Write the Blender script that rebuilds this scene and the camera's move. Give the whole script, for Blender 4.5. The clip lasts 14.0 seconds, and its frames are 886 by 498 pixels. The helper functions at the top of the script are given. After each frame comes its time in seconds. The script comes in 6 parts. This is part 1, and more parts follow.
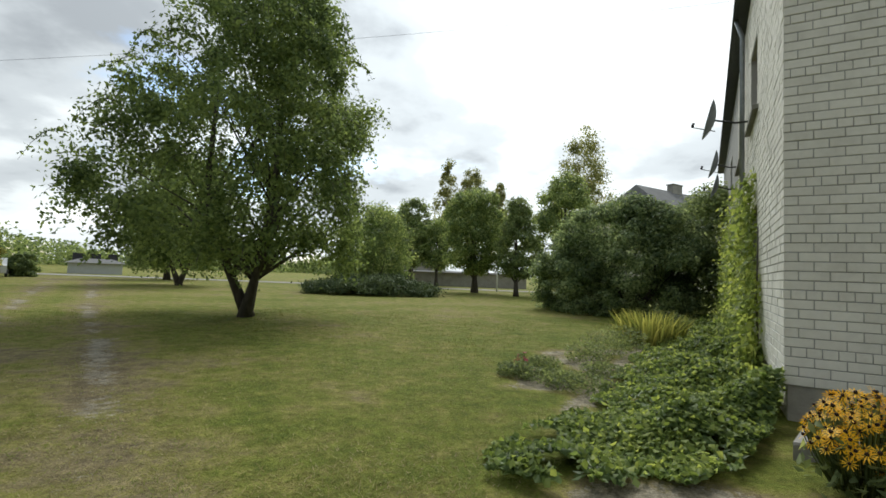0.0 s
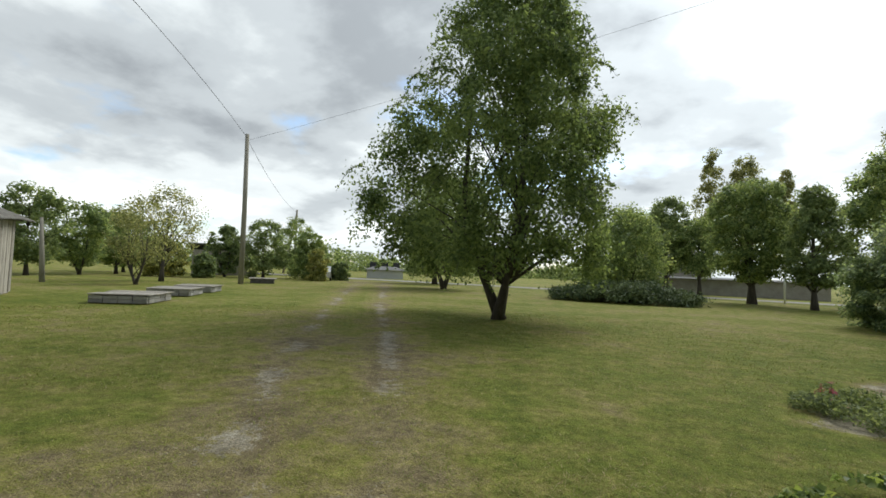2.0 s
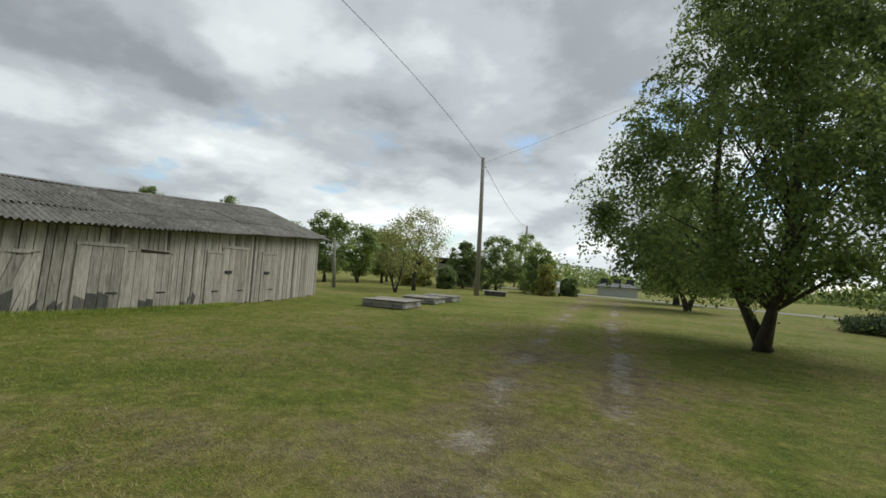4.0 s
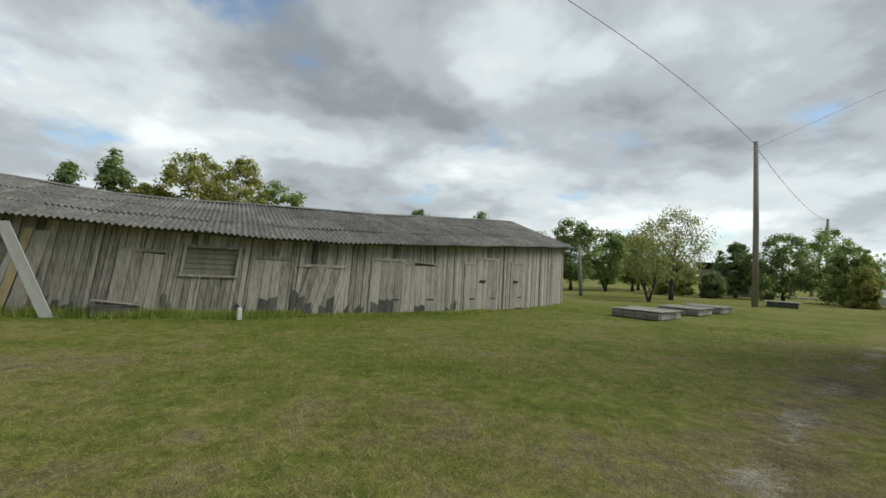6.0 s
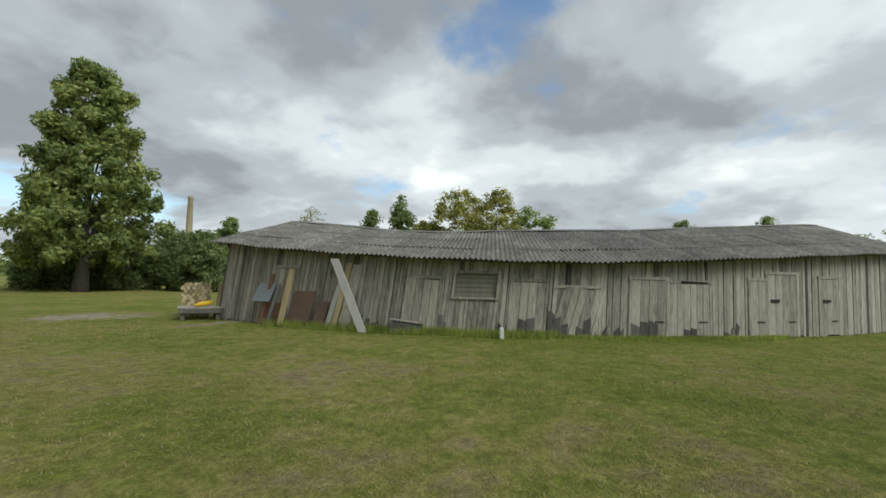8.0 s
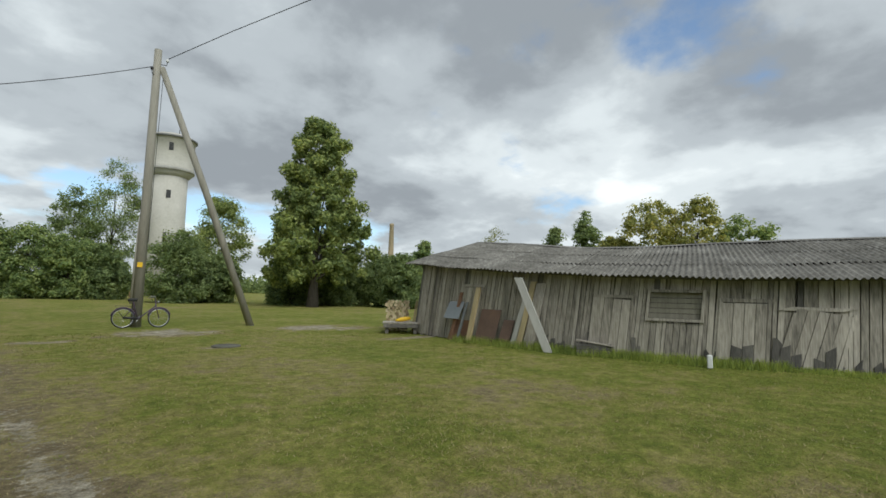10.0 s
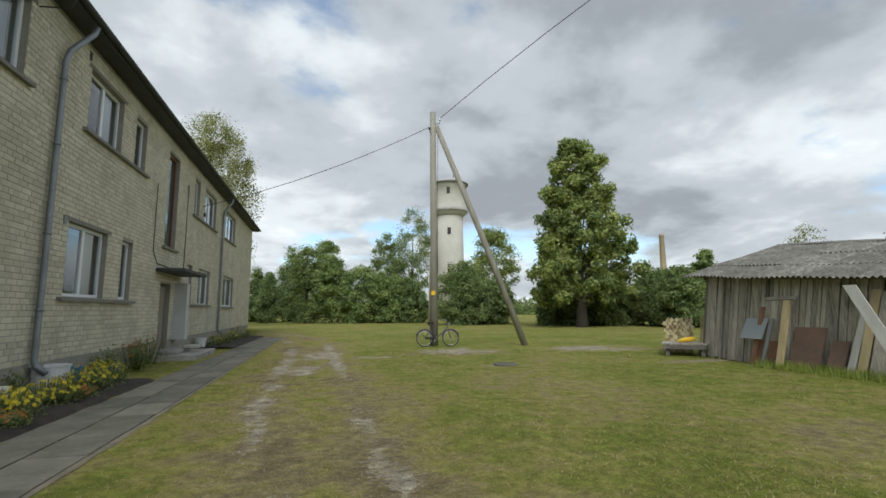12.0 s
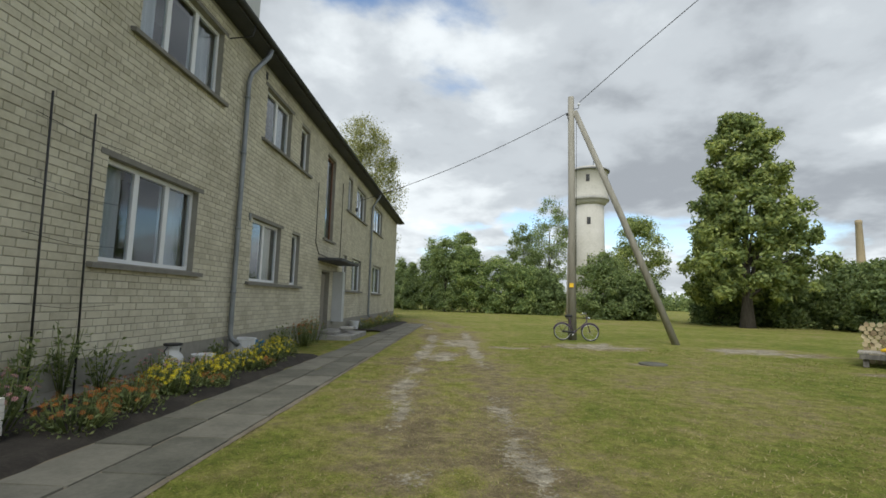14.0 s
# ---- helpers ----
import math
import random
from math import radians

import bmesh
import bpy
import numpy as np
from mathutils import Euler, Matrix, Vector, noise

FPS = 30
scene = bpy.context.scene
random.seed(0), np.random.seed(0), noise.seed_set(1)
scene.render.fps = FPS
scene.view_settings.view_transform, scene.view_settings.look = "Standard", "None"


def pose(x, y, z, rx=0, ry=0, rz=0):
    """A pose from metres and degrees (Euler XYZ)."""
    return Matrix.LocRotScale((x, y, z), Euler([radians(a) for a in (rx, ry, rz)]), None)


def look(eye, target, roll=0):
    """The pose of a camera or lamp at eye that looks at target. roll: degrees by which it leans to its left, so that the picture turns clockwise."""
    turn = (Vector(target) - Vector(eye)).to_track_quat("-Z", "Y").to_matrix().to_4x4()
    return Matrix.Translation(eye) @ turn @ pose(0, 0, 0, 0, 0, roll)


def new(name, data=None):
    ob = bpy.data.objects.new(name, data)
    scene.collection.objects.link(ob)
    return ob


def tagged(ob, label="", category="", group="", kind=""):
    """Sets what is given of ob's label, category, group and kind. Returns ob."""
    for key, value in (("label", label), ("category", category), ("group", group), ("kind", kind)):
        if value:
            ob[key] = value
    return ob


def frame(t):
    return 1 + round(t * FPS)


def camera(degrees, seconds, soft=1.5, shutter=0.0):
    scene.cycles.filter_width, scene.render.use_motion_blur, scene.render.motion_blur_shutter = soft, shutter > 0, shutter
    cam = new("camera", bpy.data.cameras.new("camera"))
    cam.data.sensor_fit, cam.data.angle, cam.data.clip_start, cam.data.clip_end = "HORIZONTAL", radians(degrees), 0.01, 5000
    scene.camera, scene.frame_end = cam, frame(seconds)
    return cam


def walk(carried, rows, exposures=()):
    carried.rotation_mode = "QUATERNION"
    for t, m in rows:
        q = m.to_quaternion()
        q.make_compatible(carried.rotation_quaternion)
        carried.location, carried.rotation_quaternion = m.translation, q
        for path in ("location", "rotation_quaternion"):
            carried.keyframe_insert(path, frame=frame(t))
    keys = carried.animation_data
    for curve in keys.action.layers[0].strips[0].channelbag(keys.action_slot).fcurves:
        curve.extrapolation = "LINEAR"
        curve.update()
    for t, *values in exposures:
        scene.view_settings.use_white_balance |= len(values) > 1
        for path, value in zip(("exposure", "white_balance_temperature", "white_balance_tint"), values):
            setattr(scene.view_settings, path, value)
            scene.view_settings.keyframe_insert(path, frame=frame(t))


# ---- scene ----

EYE = (0.0, 0.0, 1.45)


def aim(heading, tilt, roll):
    """Heading in degrees left of +Y, tilt upwards, roll as the camera's right side rises."""
    return pose(*EYE, 90 + tilt, 0, heading) @ pose(0, 0, 0, 0, 0, roll)


cam = camera(87.0, 14.0, soft=1.6)
walk(cam, [(t, aim(a, b, c)) for t, a, b, c in [
    (0, -182.82, 3.10, 2.20), (0.5, -179.22, 2.50, 2.10), (1, -171.78, 2.72, 1.53), (1.5, -163.74, 3.35, 1.07),
    (2, -153.27, 2.65, 2.37), (2.5, -145.80, 4.30, 2.25), (3, -138.62, 3.44, 2.87), (3.2, -136.30, 3.28, 3.29),
    (5.3, -105.79, 2.04, 3.66), (5.5, -102.97, 1.81, 3.64), (6, -96.18, 2.20, 2.92), (6.5, -86.82, 2.72, 3.24),
    (7, -77.15, 2.85, 2.95), (7.5, -71.26, 3.17, 2.65), (8, -65.79, 3.65, 1.19), (8.2, -63.67, 3.62, 0.90),
    (10.3, -39.87, 6.20, 1.78), (10.5, -37.30, 6.65, 1.85), (11, -29.07, 5.83, 0.13), (11.5, -20.38, 6.05, 0.19),
    (12, -11.77, 7.52, -0.33), (12.5, -6.49, 6.95, -1.12), (13, -2.26, 6.82, -0.98), (13.5, 0.95, 7.13, 0.33),
    (14, 4.92, 6.24, 1.55)]], exposures=[(0.0, 0.66, 6350, 5), (2.0, 0.6, 6350, 5), (3.0, 0.45, 6350, 5), (5.5, 0.28, 6250, 4), (7.5, 0.36, 6250, 4), (11.0, 0.46, 6200, 5), (14.0, 0.64, 6300, 7)])

# ---- world and sun: broken cloud, the sun behind it to the south ----
SUN_HEADING, SUN_HEIGHT = -192.0, 46.0
SUN_DIR = Vector((-math.sin(radians(SUN_HEADING)) * math.cos(radians(SUN_HEIGHT)),
                  math.cos(radians(SUN_HEADING)) * math.cos(radians(SUN_HEIGHT)), math.sin(radians(SUN_HEIGHT))))


def build_world():
    w = bpy.data.worlds.new("sky")
    w.use_nodes = True
    scene.world = w
    nt = w.node_tree
    n, l = nt.nodes, nt.links
    n.clear()

    def add(kind, **kw):
        q = n.new(kind)
        for k, val in kw.items():
            if k == "operation":
                q.operation = val
        return q

    def mth(op, a, b=0.0, c=None):
        q = n.new("ShaderNodeMath")
        q.operation = op
        for i, x in enumerate((a, b) if c is None else (a, b, c)):
            if isinstance(x, (int, float)):
                q.inputs[i].default_value = x
            else:
                l.new(x, q.inputs[i])
        return q.outputs[0]

    out, bg = add("ShaderNodeOutputWorld"), add("ShaderNodeBackground")
    tc = add("ShaderNodeTexCoord")
    sep = add("ShaderNodeSeparateXYZ")
    l.new(tc.outputs["Generated"], sep.inputs[0])
    zc = mth("MAXIMUM", sep.outputs[2], 0.0)
    den = mth("ADD", zc, 0.26)
    comb = add("ShaderNodeCombineXYZ")
    l.new(mth("DIVIDE", sep.outputs[0], den), comb.inputs[0])
    l.new(mth("DIVIDE", sep.outputs[1], den), comb.inputs[1])

    def cloud(scale, detail, rough, offset, dist=0.0):
        mp = add("ShaderNodeMapping")
        l.new(comb.outputs[0], mp.inputs[0])
        mp.inputs["Location"].default_value = offset
        q = add("ShaderNodeTexNoise")
        l.new(mp.outputs[0], q.inputs["Vector"])
        q.inputs["Scale"].default_value, q.inputs["Detail"].default_value = scale, detail
        q.inputs["Roughness"].default_value, q.inputs["Distortion"].default_value = rough, dist
        return q.outputs["Fac"]

    def ramp(fac, stops):
        r = add("ShaderNodeValToRGB")
        e = r.color_ramp.elements
        while len(e) < len(stops):
            e.new(0.5)
        for el, (p, col) in zip(e, stops):
            el.position, el.color = p, (*col, 1)
        r.color_ramp.interpolation = "EASE"
        l.new(fac, r.inputs[0])
        return r.outputs[0]

    big = cloud(1.15, 9, 0.54, (3.1, 7.7, 0.0), 0.15)
    shade = cloud(0.95, 8, 0.5, (1.3, 2.9, 4.0), 0.2)
    fine = cloud(3.6, 7, 0.55, (6.0, 1.0, 2.0), 0.1)
    tone = mth("ADD", mth("MULTIPLY", shade, 0.74), mth("MULTIPLY", fine, 0.26))
    tone = mth("SUBTRACT", mth("ADD", tone, 0.055), mth("MULTIPLY", zc, 0.22))
    bank = add("ShaderNodeVectorMath")
    bank.operation = "DOT_PRODUCT"
    l.new(tc.outputs["Generated"], bank.inputs[0])
    bank.inputs[1].default_value = (0.72, 0.26, 0.64)
    tone = mth("SUBTRACT", tone, mth("MULTIPLY", mth("POWER", mth("MAXIMUM", bank.outputs["Value"], 0.0), 5.0), 0.055))
    cols = ramp(tone, [(0.36, (0.30, 0.315, 0.34)), (0.46, (0.47, 0.49, 0.515)), (0.555, (0.70, 0.72, 0.735)), (0.66, (0.98, 0.98, 0.97))])
    # brighter where the sun stands behind the cloud
    dot = add("ShaderNodeVectorMath")
    dot.operation = "DOT_PRODUCT"
    l.new(tc.outputs["Generated"], dot.inputs[0])
    dot.inputs[1].default_value = SUN_DIR
    glow = mth("ADD", 0.86, mth("MULTIPLY", mth("POWER", mth("MAXIMUM", dot.outputs["Value"], 0.0), 3.5), 0.6))
    lit = add("ShaderNodeVectorMath")
    lit.operation = "SCALE"
    l.new(cols, lit.inputs[0])
    l.new(glow, lit.inputs["Scale"])
    sky = add("ShaderNodeTexSky")
    sky.sky_type = "NISHITA"
    sky.sun_disc = False
    sky.sun_elevation, sky.sun_rotation = radians(SUN_HEIGHT), radians(-SUN_HEADING)
    dim = add("ShaderNodeVectorMath")
    dim.operation = "SCALE"
    l.new(sky.outputs[0], dim.inputs[0])
    dim.inputs["Scale"].default_value = 0.125
    cover = ramp(big, [(0.365, (0, 0, 0)), (0.455, (1, 1, 1))])
    mix = add("ShaderNodeMix")
    mix.data_type = "RGBA"
    l.new(cover, mix.inputs[0])
    l.new(dim.outputs[0], mix.inputs[6])
    l.new(lit.outputs[0], mix.inputs[7])
    l.new(mix.outputs[2], bg.inputs[0])
    bg.inputs[1].default_value = 1.0
    l.new(bg.outputs[0], out.inputs[0])


build_world()
sun = new("sun", bpy.data.lights.new("sun", "SUN"))
sun.data.energy, sun.data.angle, sun.data.color = 1.7, radians(30), (1.0, 0.96, 0.89)
sun.matrix_world = look((0, 0, 60), tuple(Vector((0, 0, 60)) - SUN_DIR))


# ---- materials ----
def material(name, stops, scale=3.0, rough=0.8, bump=0.0, bump_scale=40.0, metal=0.0, fine=0.35, fine_scale=None, stretch=(1, 1, 1),
             island=0.0, each=0.0, translucent=0.0, spec=0.4):
    """A surface whose colour runs through stops by noise at two scales; island / each: how far single pieces differ."""
    m = bpy.data.materials.new(name)
    m.use_nodes = True
    nt = m.node_tree
    n, l = nt.nodes, nt.links
    bs = n["Principled BSDF"]
    tc, mp = n.new("ShaderNodeTexCoord"), n.new("ShaderNodeMapping")
    l.new(tc.outputs["Object"], mp.inputs[0])
    mp.inputs["Scale"].default_value = stretch

    def noi(s, det=5.0):
        q = n.new("ShaderNodeTexNoise")
        l.new(mp.outputs[0], q.inputs["Vector"])
        q.inputs["Scale"].default_value, q.inputs["Detail"].default_value, q.inputs["Roughness"].default_value = s, det, 0.6
        return q.outputs["Fac"]

    def mth(op, a, b):
        q = n.new("ShaderNodeMath")
        q.operation = op
        for i, x in enumerate((a, b)):
            if isinstance(x, (int, float)):
                q.inputs[i].default_value = x
            else:
                l.new(x, q.inputs[i])
        return q.outputs[0]

    fac = mth("ADD", mth("MULTIPLY", noi(scale), 1 - fine), mth("MULTIPLY", noi(fine_scale or scale * 9), fine))
    fac = mth("ADD", mth("MULTIPLY", mth("SUBTRACT", fac, 0.5), 1.8), 0.5)
    if island:
        g = n.new("ShaderNodeNewGeometry")
        fac = mth("ADD", fac, mth("MULTIPLY", mth("SUBTRACT", g.outputs["Random Per Island"], 0.5), island))
    if each:
        o = n.new("ShaderNodeObjectInfo")
        fac = mth("ADD", fac, mth("MULTIPLY", mth("SUBTRACT", o.outputs["Random"], 0.5), each))
    r = n.new("ShaderNodeValToRGB")
    e = r.color_ramp.elements
    while len(e) < len(stops):
        e.new(0.5)
    for i, (el, c) in enumerate(zip(e, stops)):
        el.position, el.color = 0.12 + 0.76 * i / max(1, len(stops) - 1), (*c, 1)
    l.new(fac, r.inputs[0])
    l.new(r.outputs[0], bs.inputs["Base Color"])
    bs.inputs["Roughness"].default_value, bs.inputs["Metallic"].default_value = rough, metal
    bs.inputs["Specular IOR Level"].default_value = spec
    if bump:
        b = n.new("ShaderNodeBump")
        b.inputs["Strength"].default_value, b.inputs["Distance"].default_value = bump, 0.01
        l.new(noi(bump_scale, 3.0), b.inputs["Height"])
        l.new(b.outputs[0], bs.inputs["Normal"])
    if translucent:
        t, mx = n.new("ShaderNodeBsdfTranslucent"), n.new("ShaderNodeMixShader")
        glow = n.new("ShaderNodeVectorMath")
        glow.operation = "MULTIPLY"
        l.new(r.outputs[0], glow.inputs[0])
        glow.inputs[1].default_value = (1.9, 1.75, 1.2)
        l.new(glow.outputs[0], t.inputs[0])
        mx.inputs[0].default_value = translucent
        l.new(bs.outputs[0], mx.inputs[1])
        l.new(t.outputs[0], mx.inputs[2])
        l.new(mx.outputs[0], n["Material Output"].inputs[0])
    return m


def leafy(name, dark, mid, light, trans=0.5, rough=0.55):
    lift = 1.3
    dark, mid, light = ([lift * (0.76 * c + 0.24 * (0.35 * q[0] + 0.55 * q[1] + 0.1 * q[2])) * k for c, k in zip(q, (1.1, 1.0, 0.84))] for q in (dark, mid, light))
    return material(name, [dark, mid, light], 0.55, rough, fine=0.2, island=0.75, translucent=trans, spec=0.16)


M = {}
M["brick"] = material("pale silicate brick", [(0.455, 0.42, 0.315), (0.59, 0.552, 0.428), (0.69, 0.65, 0.512)], 1.1, 0.9, 0.25, 60, island=0.35, each=0.35)
M["brick_white"] = material("white silicate brick", [(0.6, 0.578, 0.515), (0.72, 0.696, 0.627), (0.816, 0.791, 0.717)], 1.3, 0.88, 0.25, 70, island=0.3, each=0.3)
M["mortar"] = material("grey mortar", [(0.25, 0.237, 0.2), (0.36, 0.342, 0.288)], 6, 0.95, 0.3, 90)
M["mortar_white"] = material("pale mortar", [(0.27, 0.265, 0.25), (0.38, 0.37, 0.35)], 6, 0.95, 0.3, 90)
M["plinth"] = material("grey rendered plinth", [(0.24, 0.23, 0.2), (0.36, 0.34, 0.3), (0.46, 0.44, 0.39)], 1.2, 0.92, 0.4, 30)
M["concrete"] = material("weathered concrete", [(0.20, 0.195, 0.18), (0.30, 0.29, 0.265), (0.40, 0.39, 0.36)], 1.6, 0.92, 0.4, 45, each=0.5)
M["slab"] = material("worn paving concrete", [(0.08, 0.079, 0.062), (0.13, 0.125, 0.1), (0.19, 0.18, 0.145)], 2.2, 0.92, 0.4, 45, each=0.5)
M["wood"] = material("weathered grey boards", [(0.12, 0.11, 0.094), (0.275, 0.252, 0.215), (0.42, 0.386, 0.334), (0.56, 0.52, 0.455)], 1.6, 0.9, 0.5, 55,
                     stretch=(3.0, 3.0, 0.3), each=0.32, fine=0.6, fine_scale=12)
# damp wood; also the shade colour behind the barn's front gaps
M["wood_old"] = material("dark damp boards and gap shade", [(0.055, 0.052, 0.048), (0.12, 0.113, 0.103), (0.22, 0.206, 0.182)], 1.6, 0.92, 0.5, 55,
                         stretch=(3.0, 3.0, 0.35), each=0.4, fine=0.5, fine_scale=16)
M["wood_stain"] = material("black damp board feet", [(0.045, 0.043, 0.041), (0.085, 0.08, 0.075), (0.17, 0.16, 0.143)], 1.6, 0.92, 0.5, 55,
                           stretch=(3.0, 3.0, 0.5), each=0.5, fine=0.5, fine_scale=14)
M["wood_new"] = material("sawn yellow timber", [(0.33, 0.25, 0.13), (0.46, 0.37, 0.21), (0.56, 0.47, 0.29)], 2.0, 0.8, 0.3, 50, stretch=(3, 3, 0.4), each=0.4)
M["wood_pale"] = material("bleached plank", [(0.36, 0.35, 0.32), (0.47, 0.46, 0.43), (0.54, 0.53, 0.50)], 2.0, 0.85, 0.3, 50, stretch=(3, 3, 0.4), each=0.3)
M["log"] = material("split firewood", [(0.28, 0.21, 0.12), (0.52, 0.43, 0.26), (0.68, 0.58, 0.38)], 4.0, 0.85, 0.3, 50, each=0.7)
M["pole"] = material("weathered pole wood", [(0.17, 0.16, 0.13), (0.26, 0.245, 0.20), (0.34, 0.32, 0.27)], 2.0, 0.9, 0.4, 60, stretch=(3, 3, 0.25))
M["asbestos"] = material("mossy corrugated cement sheet", [(0.07, 0.066, 0.054), (0.125, 0.118, 0.102), (0.2, 0.19, 0.167), (0.33, 0.318, 0.285)], 1.4, 0.95, 0.4, 40, each=0.16, fine=0.62, fine_scale=8)
M["rust"] = material("rusty sheet iron", [(0.10, 0.07, 0.055), (0.16, 0.105, 0.08), (0.22, 0.13, 0.085)], 2.2, 0.85, 0.2, 40, fine=0.4)
M["rust_red"] = material("orange rust", [(0.128, 0.076, 0.057), (0.203, 0.111, 0.067), (0.285, 0.17, 0.095)], 3.0, 0.85, 0.2, 40)
M["zinc"] = material("galvanised sheet", [(0.173, 0.187, 0.194), (0.245, 0.259, 0.266), (0.31, 0.324, 0.331)], 3.0, 0.5, 0.1, 30, metal=0.6)
M["zinc_pale"] = material("pale galvanised sheet", [(0.207, 0.23, 0.248), (0.277, 0.299, 0.317)], 3.0, 0.6, 0.1, 30, metal=0.2)
M["dark_metal"] = material("dark painted iron", [(0.025, 0.025, 0.027), (0.05, 0.05, 0.05)], 8, 0.55, metal=0.3)
M["eave"] = material("dark eave sheet", [(0.045, 0.047, 0.05), (0.08, 0.083, 0.088)], 3, 0.6, metal=0.2)
M["roof"] = material("grey cement roofing", [(0.14, 0.14, 0.14), (0.21, 0.21, 0.205)], 1.0, 0.9, 0.3, 30)
M["pvc"] = material("white window plastic", [(0.74, 0.75, 0.76), (0.80, 0.81, 0.82)], 4, 0.4)
M["frame_brown"] = material("brown window frame", [(0.16, 0.085, 0.05), (0.24, 0.13, 0.08)], 5, 0.7, stretch=(3, 3, 0.4))
M["sill"] = material("sill stone", [(0.17, 0.16, 0.14), (0.25, 0.24, 0.21)], 5, 0.9, 0.3, 50)
M["white"] = material("white enamel", [(0.66, 0.67, 0.67), (0.76, 0.77, 0.77)], 6, 0.45)
M["panel"] = material("light grey panel", [(0.48, 0.49, 0.48), (0.58, 0.59, 0.58)], 2, 0.75)
M["door"] = material("grey-brown door wood", [(0.22, 0.20, 0.17), (0.33, 0.30, 0.25)], 3, 0.8, 0.3, 40, stretch=(3, 3, 0.3))
M["curtain"] = material("pale curtain", [(0.42, 0.45, 0.50), (0.62, 0.65, 0.68)], 1.0, 0.9, stretch=(1, 7, 0.3))
# near-black colour in place of the shade of unlit interiors
M["room"] = material("unlit room darkness", [(0.03, 0.03, 0.033), (0.07, 0.07, 0.07)], 2, 0.9)
M["tower"] = material("limewashed tower render", [(0.34, 0.327, 0.281), (0.442, 0.425, 0.374), (0.51, 0.493, 0.442)], 0.35, 0.9, 0.2, 8, fine=0.4)
M["chimney"] = material("ochre chimney brick", [(0.28, 0.22, 0.14), (0.40, 0.33, 0.22)], 0.8, 0.9)
M["bark"] = material("grey-brown bark", [(0.035, 0.03, 0.025), (0.075, 0.065, 0.055), (0.13, 0.115, 0.095)], 3.0, 0.95, 0.8, 30, stretch=(3, 3, 0.6))
M["bark_birch"] = material("birch bark", [(0.12, 0.115, 0.11), (0.42, 0.41, 0.39), (0.55, 0.54, 0.52)], 3.0, 0.85, stretch=(1, 1, 4))
M["leaf_apple"] = leafy("apple leaves", (0.048, 0.094, 0.036), (0.088, 0.156, 0.052), (0.155, 0.24, 0.074))
M["leaf_linden"] = leafy("linden leaves", (0.062, 0.117, 0.048), (0.123, 0.211, 0.075), (0.249, 0.339, 0.119))
M["leaf_dark"] = leafy("dark green leaves", (0.062, 0.112, 0.05), (0.112, 0.186, 0.074), (0.2, 0.285, 0.12))
M["leaf_lime"] = leafy("yellow-green leaves", (0.091, 0.129, 0.036), (0.184, 0.231, 0.059), (0.348, 0.359, 0.099))
M["leaf_chestnut"] = leafy("chestnut leaves", (0.06, 0.107, 0.037), (0.127, 0.2, 0.062), (0.276, 0.354, 0.113))
M["leaf_birch"] = leafy("birch leaves", (0.083, 0.116, 0.048), (0.152, 0.193, 0.081), (0.252, 0.286, 0.131))
M["leaf_lilac"] = leafy("lilac leaves", (0.056, 0.108, 0.06), (0.11, 0.188, 0.1), (0.23, 0.33, 0.19))
M["leaf_juniper"] = leafy("juniper needles", (0.026, 0.059, 0.026), (0.061, 0.107, 0.044), (0.12, 0.184, 0.07), 0.1)
M["leaf_vine"] = leafy("creeper leaves", (0.044, 0.091, 0.026), (0.095, 0.174, 0.044), (0.19, 0.286, 0.079), rough=0.42)
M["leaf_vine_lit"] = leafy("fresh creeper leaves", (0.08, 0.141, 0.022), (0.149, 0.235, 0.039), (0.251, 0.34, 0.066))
M["leaf_iris"] = leafy("sword leaves", (0.08, 0.12, 0.025), (0.16, 0.20, 0.04), (0.28, 0.31, 0.07))
M["leaf_bed"] = leafy("garden leaves", (0.056, 0.095, 0.039), (0.111, 0.174, 0.072), (0.19, 0.261, 0.111))
M["grass_blade"] = material("grass blades", [(0.115, 0.16, 0.024), (0.175, 0.21, 0.04), (0.255, 0.27, 0.07)], 0.5, 0.7, fine=0.3, island=0.8, translucent=0.3, spec=0.2)
M["grass_dry"] = material("straw blades", [(0.2, 0.17, 0.065), (0.3, 0.25, 0.11), (0.4, 0.34, 0.19)], 0.5, 0.8, fine=0.3, island=0.9, translucent=0.2, spec=0.15)
M["flower_gold"] = material("golden petals", [(0.78, 0.42, 0.012), (0.92, 0.58, 0.02)], 6, 0.6, island=0.5, translucent=0.2)
M["flower_yellow"] = material("yellow petals", [(0.62, 0.50, 0.015), (0.80, 0.67, 0.03)], 6, 0.6, island=0.5, translucent=0.2)
M["flower_orange"] = material("orange petals", [(0.27, 0.068, 0.013), (0.408, 0.15, 0.023)], 6, 0.6, island=0.6, translucent=0.2)
M["flower_pink"] = material("pink petals", [(0.48, 0.17, 0.22), (0.66, 0.36, 0.38)], 6, 0.6, island=0.5, translucent=0.2)
M["flower_red"] = material("crimson petals", [(0.30, 0.015, 0.05), (0.5, 0.03, 0.09)], 6, 0.6, island=0.5)
M["seed"] = material("dark flower centre and barn gap shade", [(0.02, 0.012, 0.008), (0.045, 0.025, 0.015)], 20, 0.9)
M["soil"] = material("dark garden soil", [(0.015, 0.012, 0.01), (0.034, 0.029, 0.023), (0.062, 0.053, 0.043)], 3, 1.0, 0.8, 40)
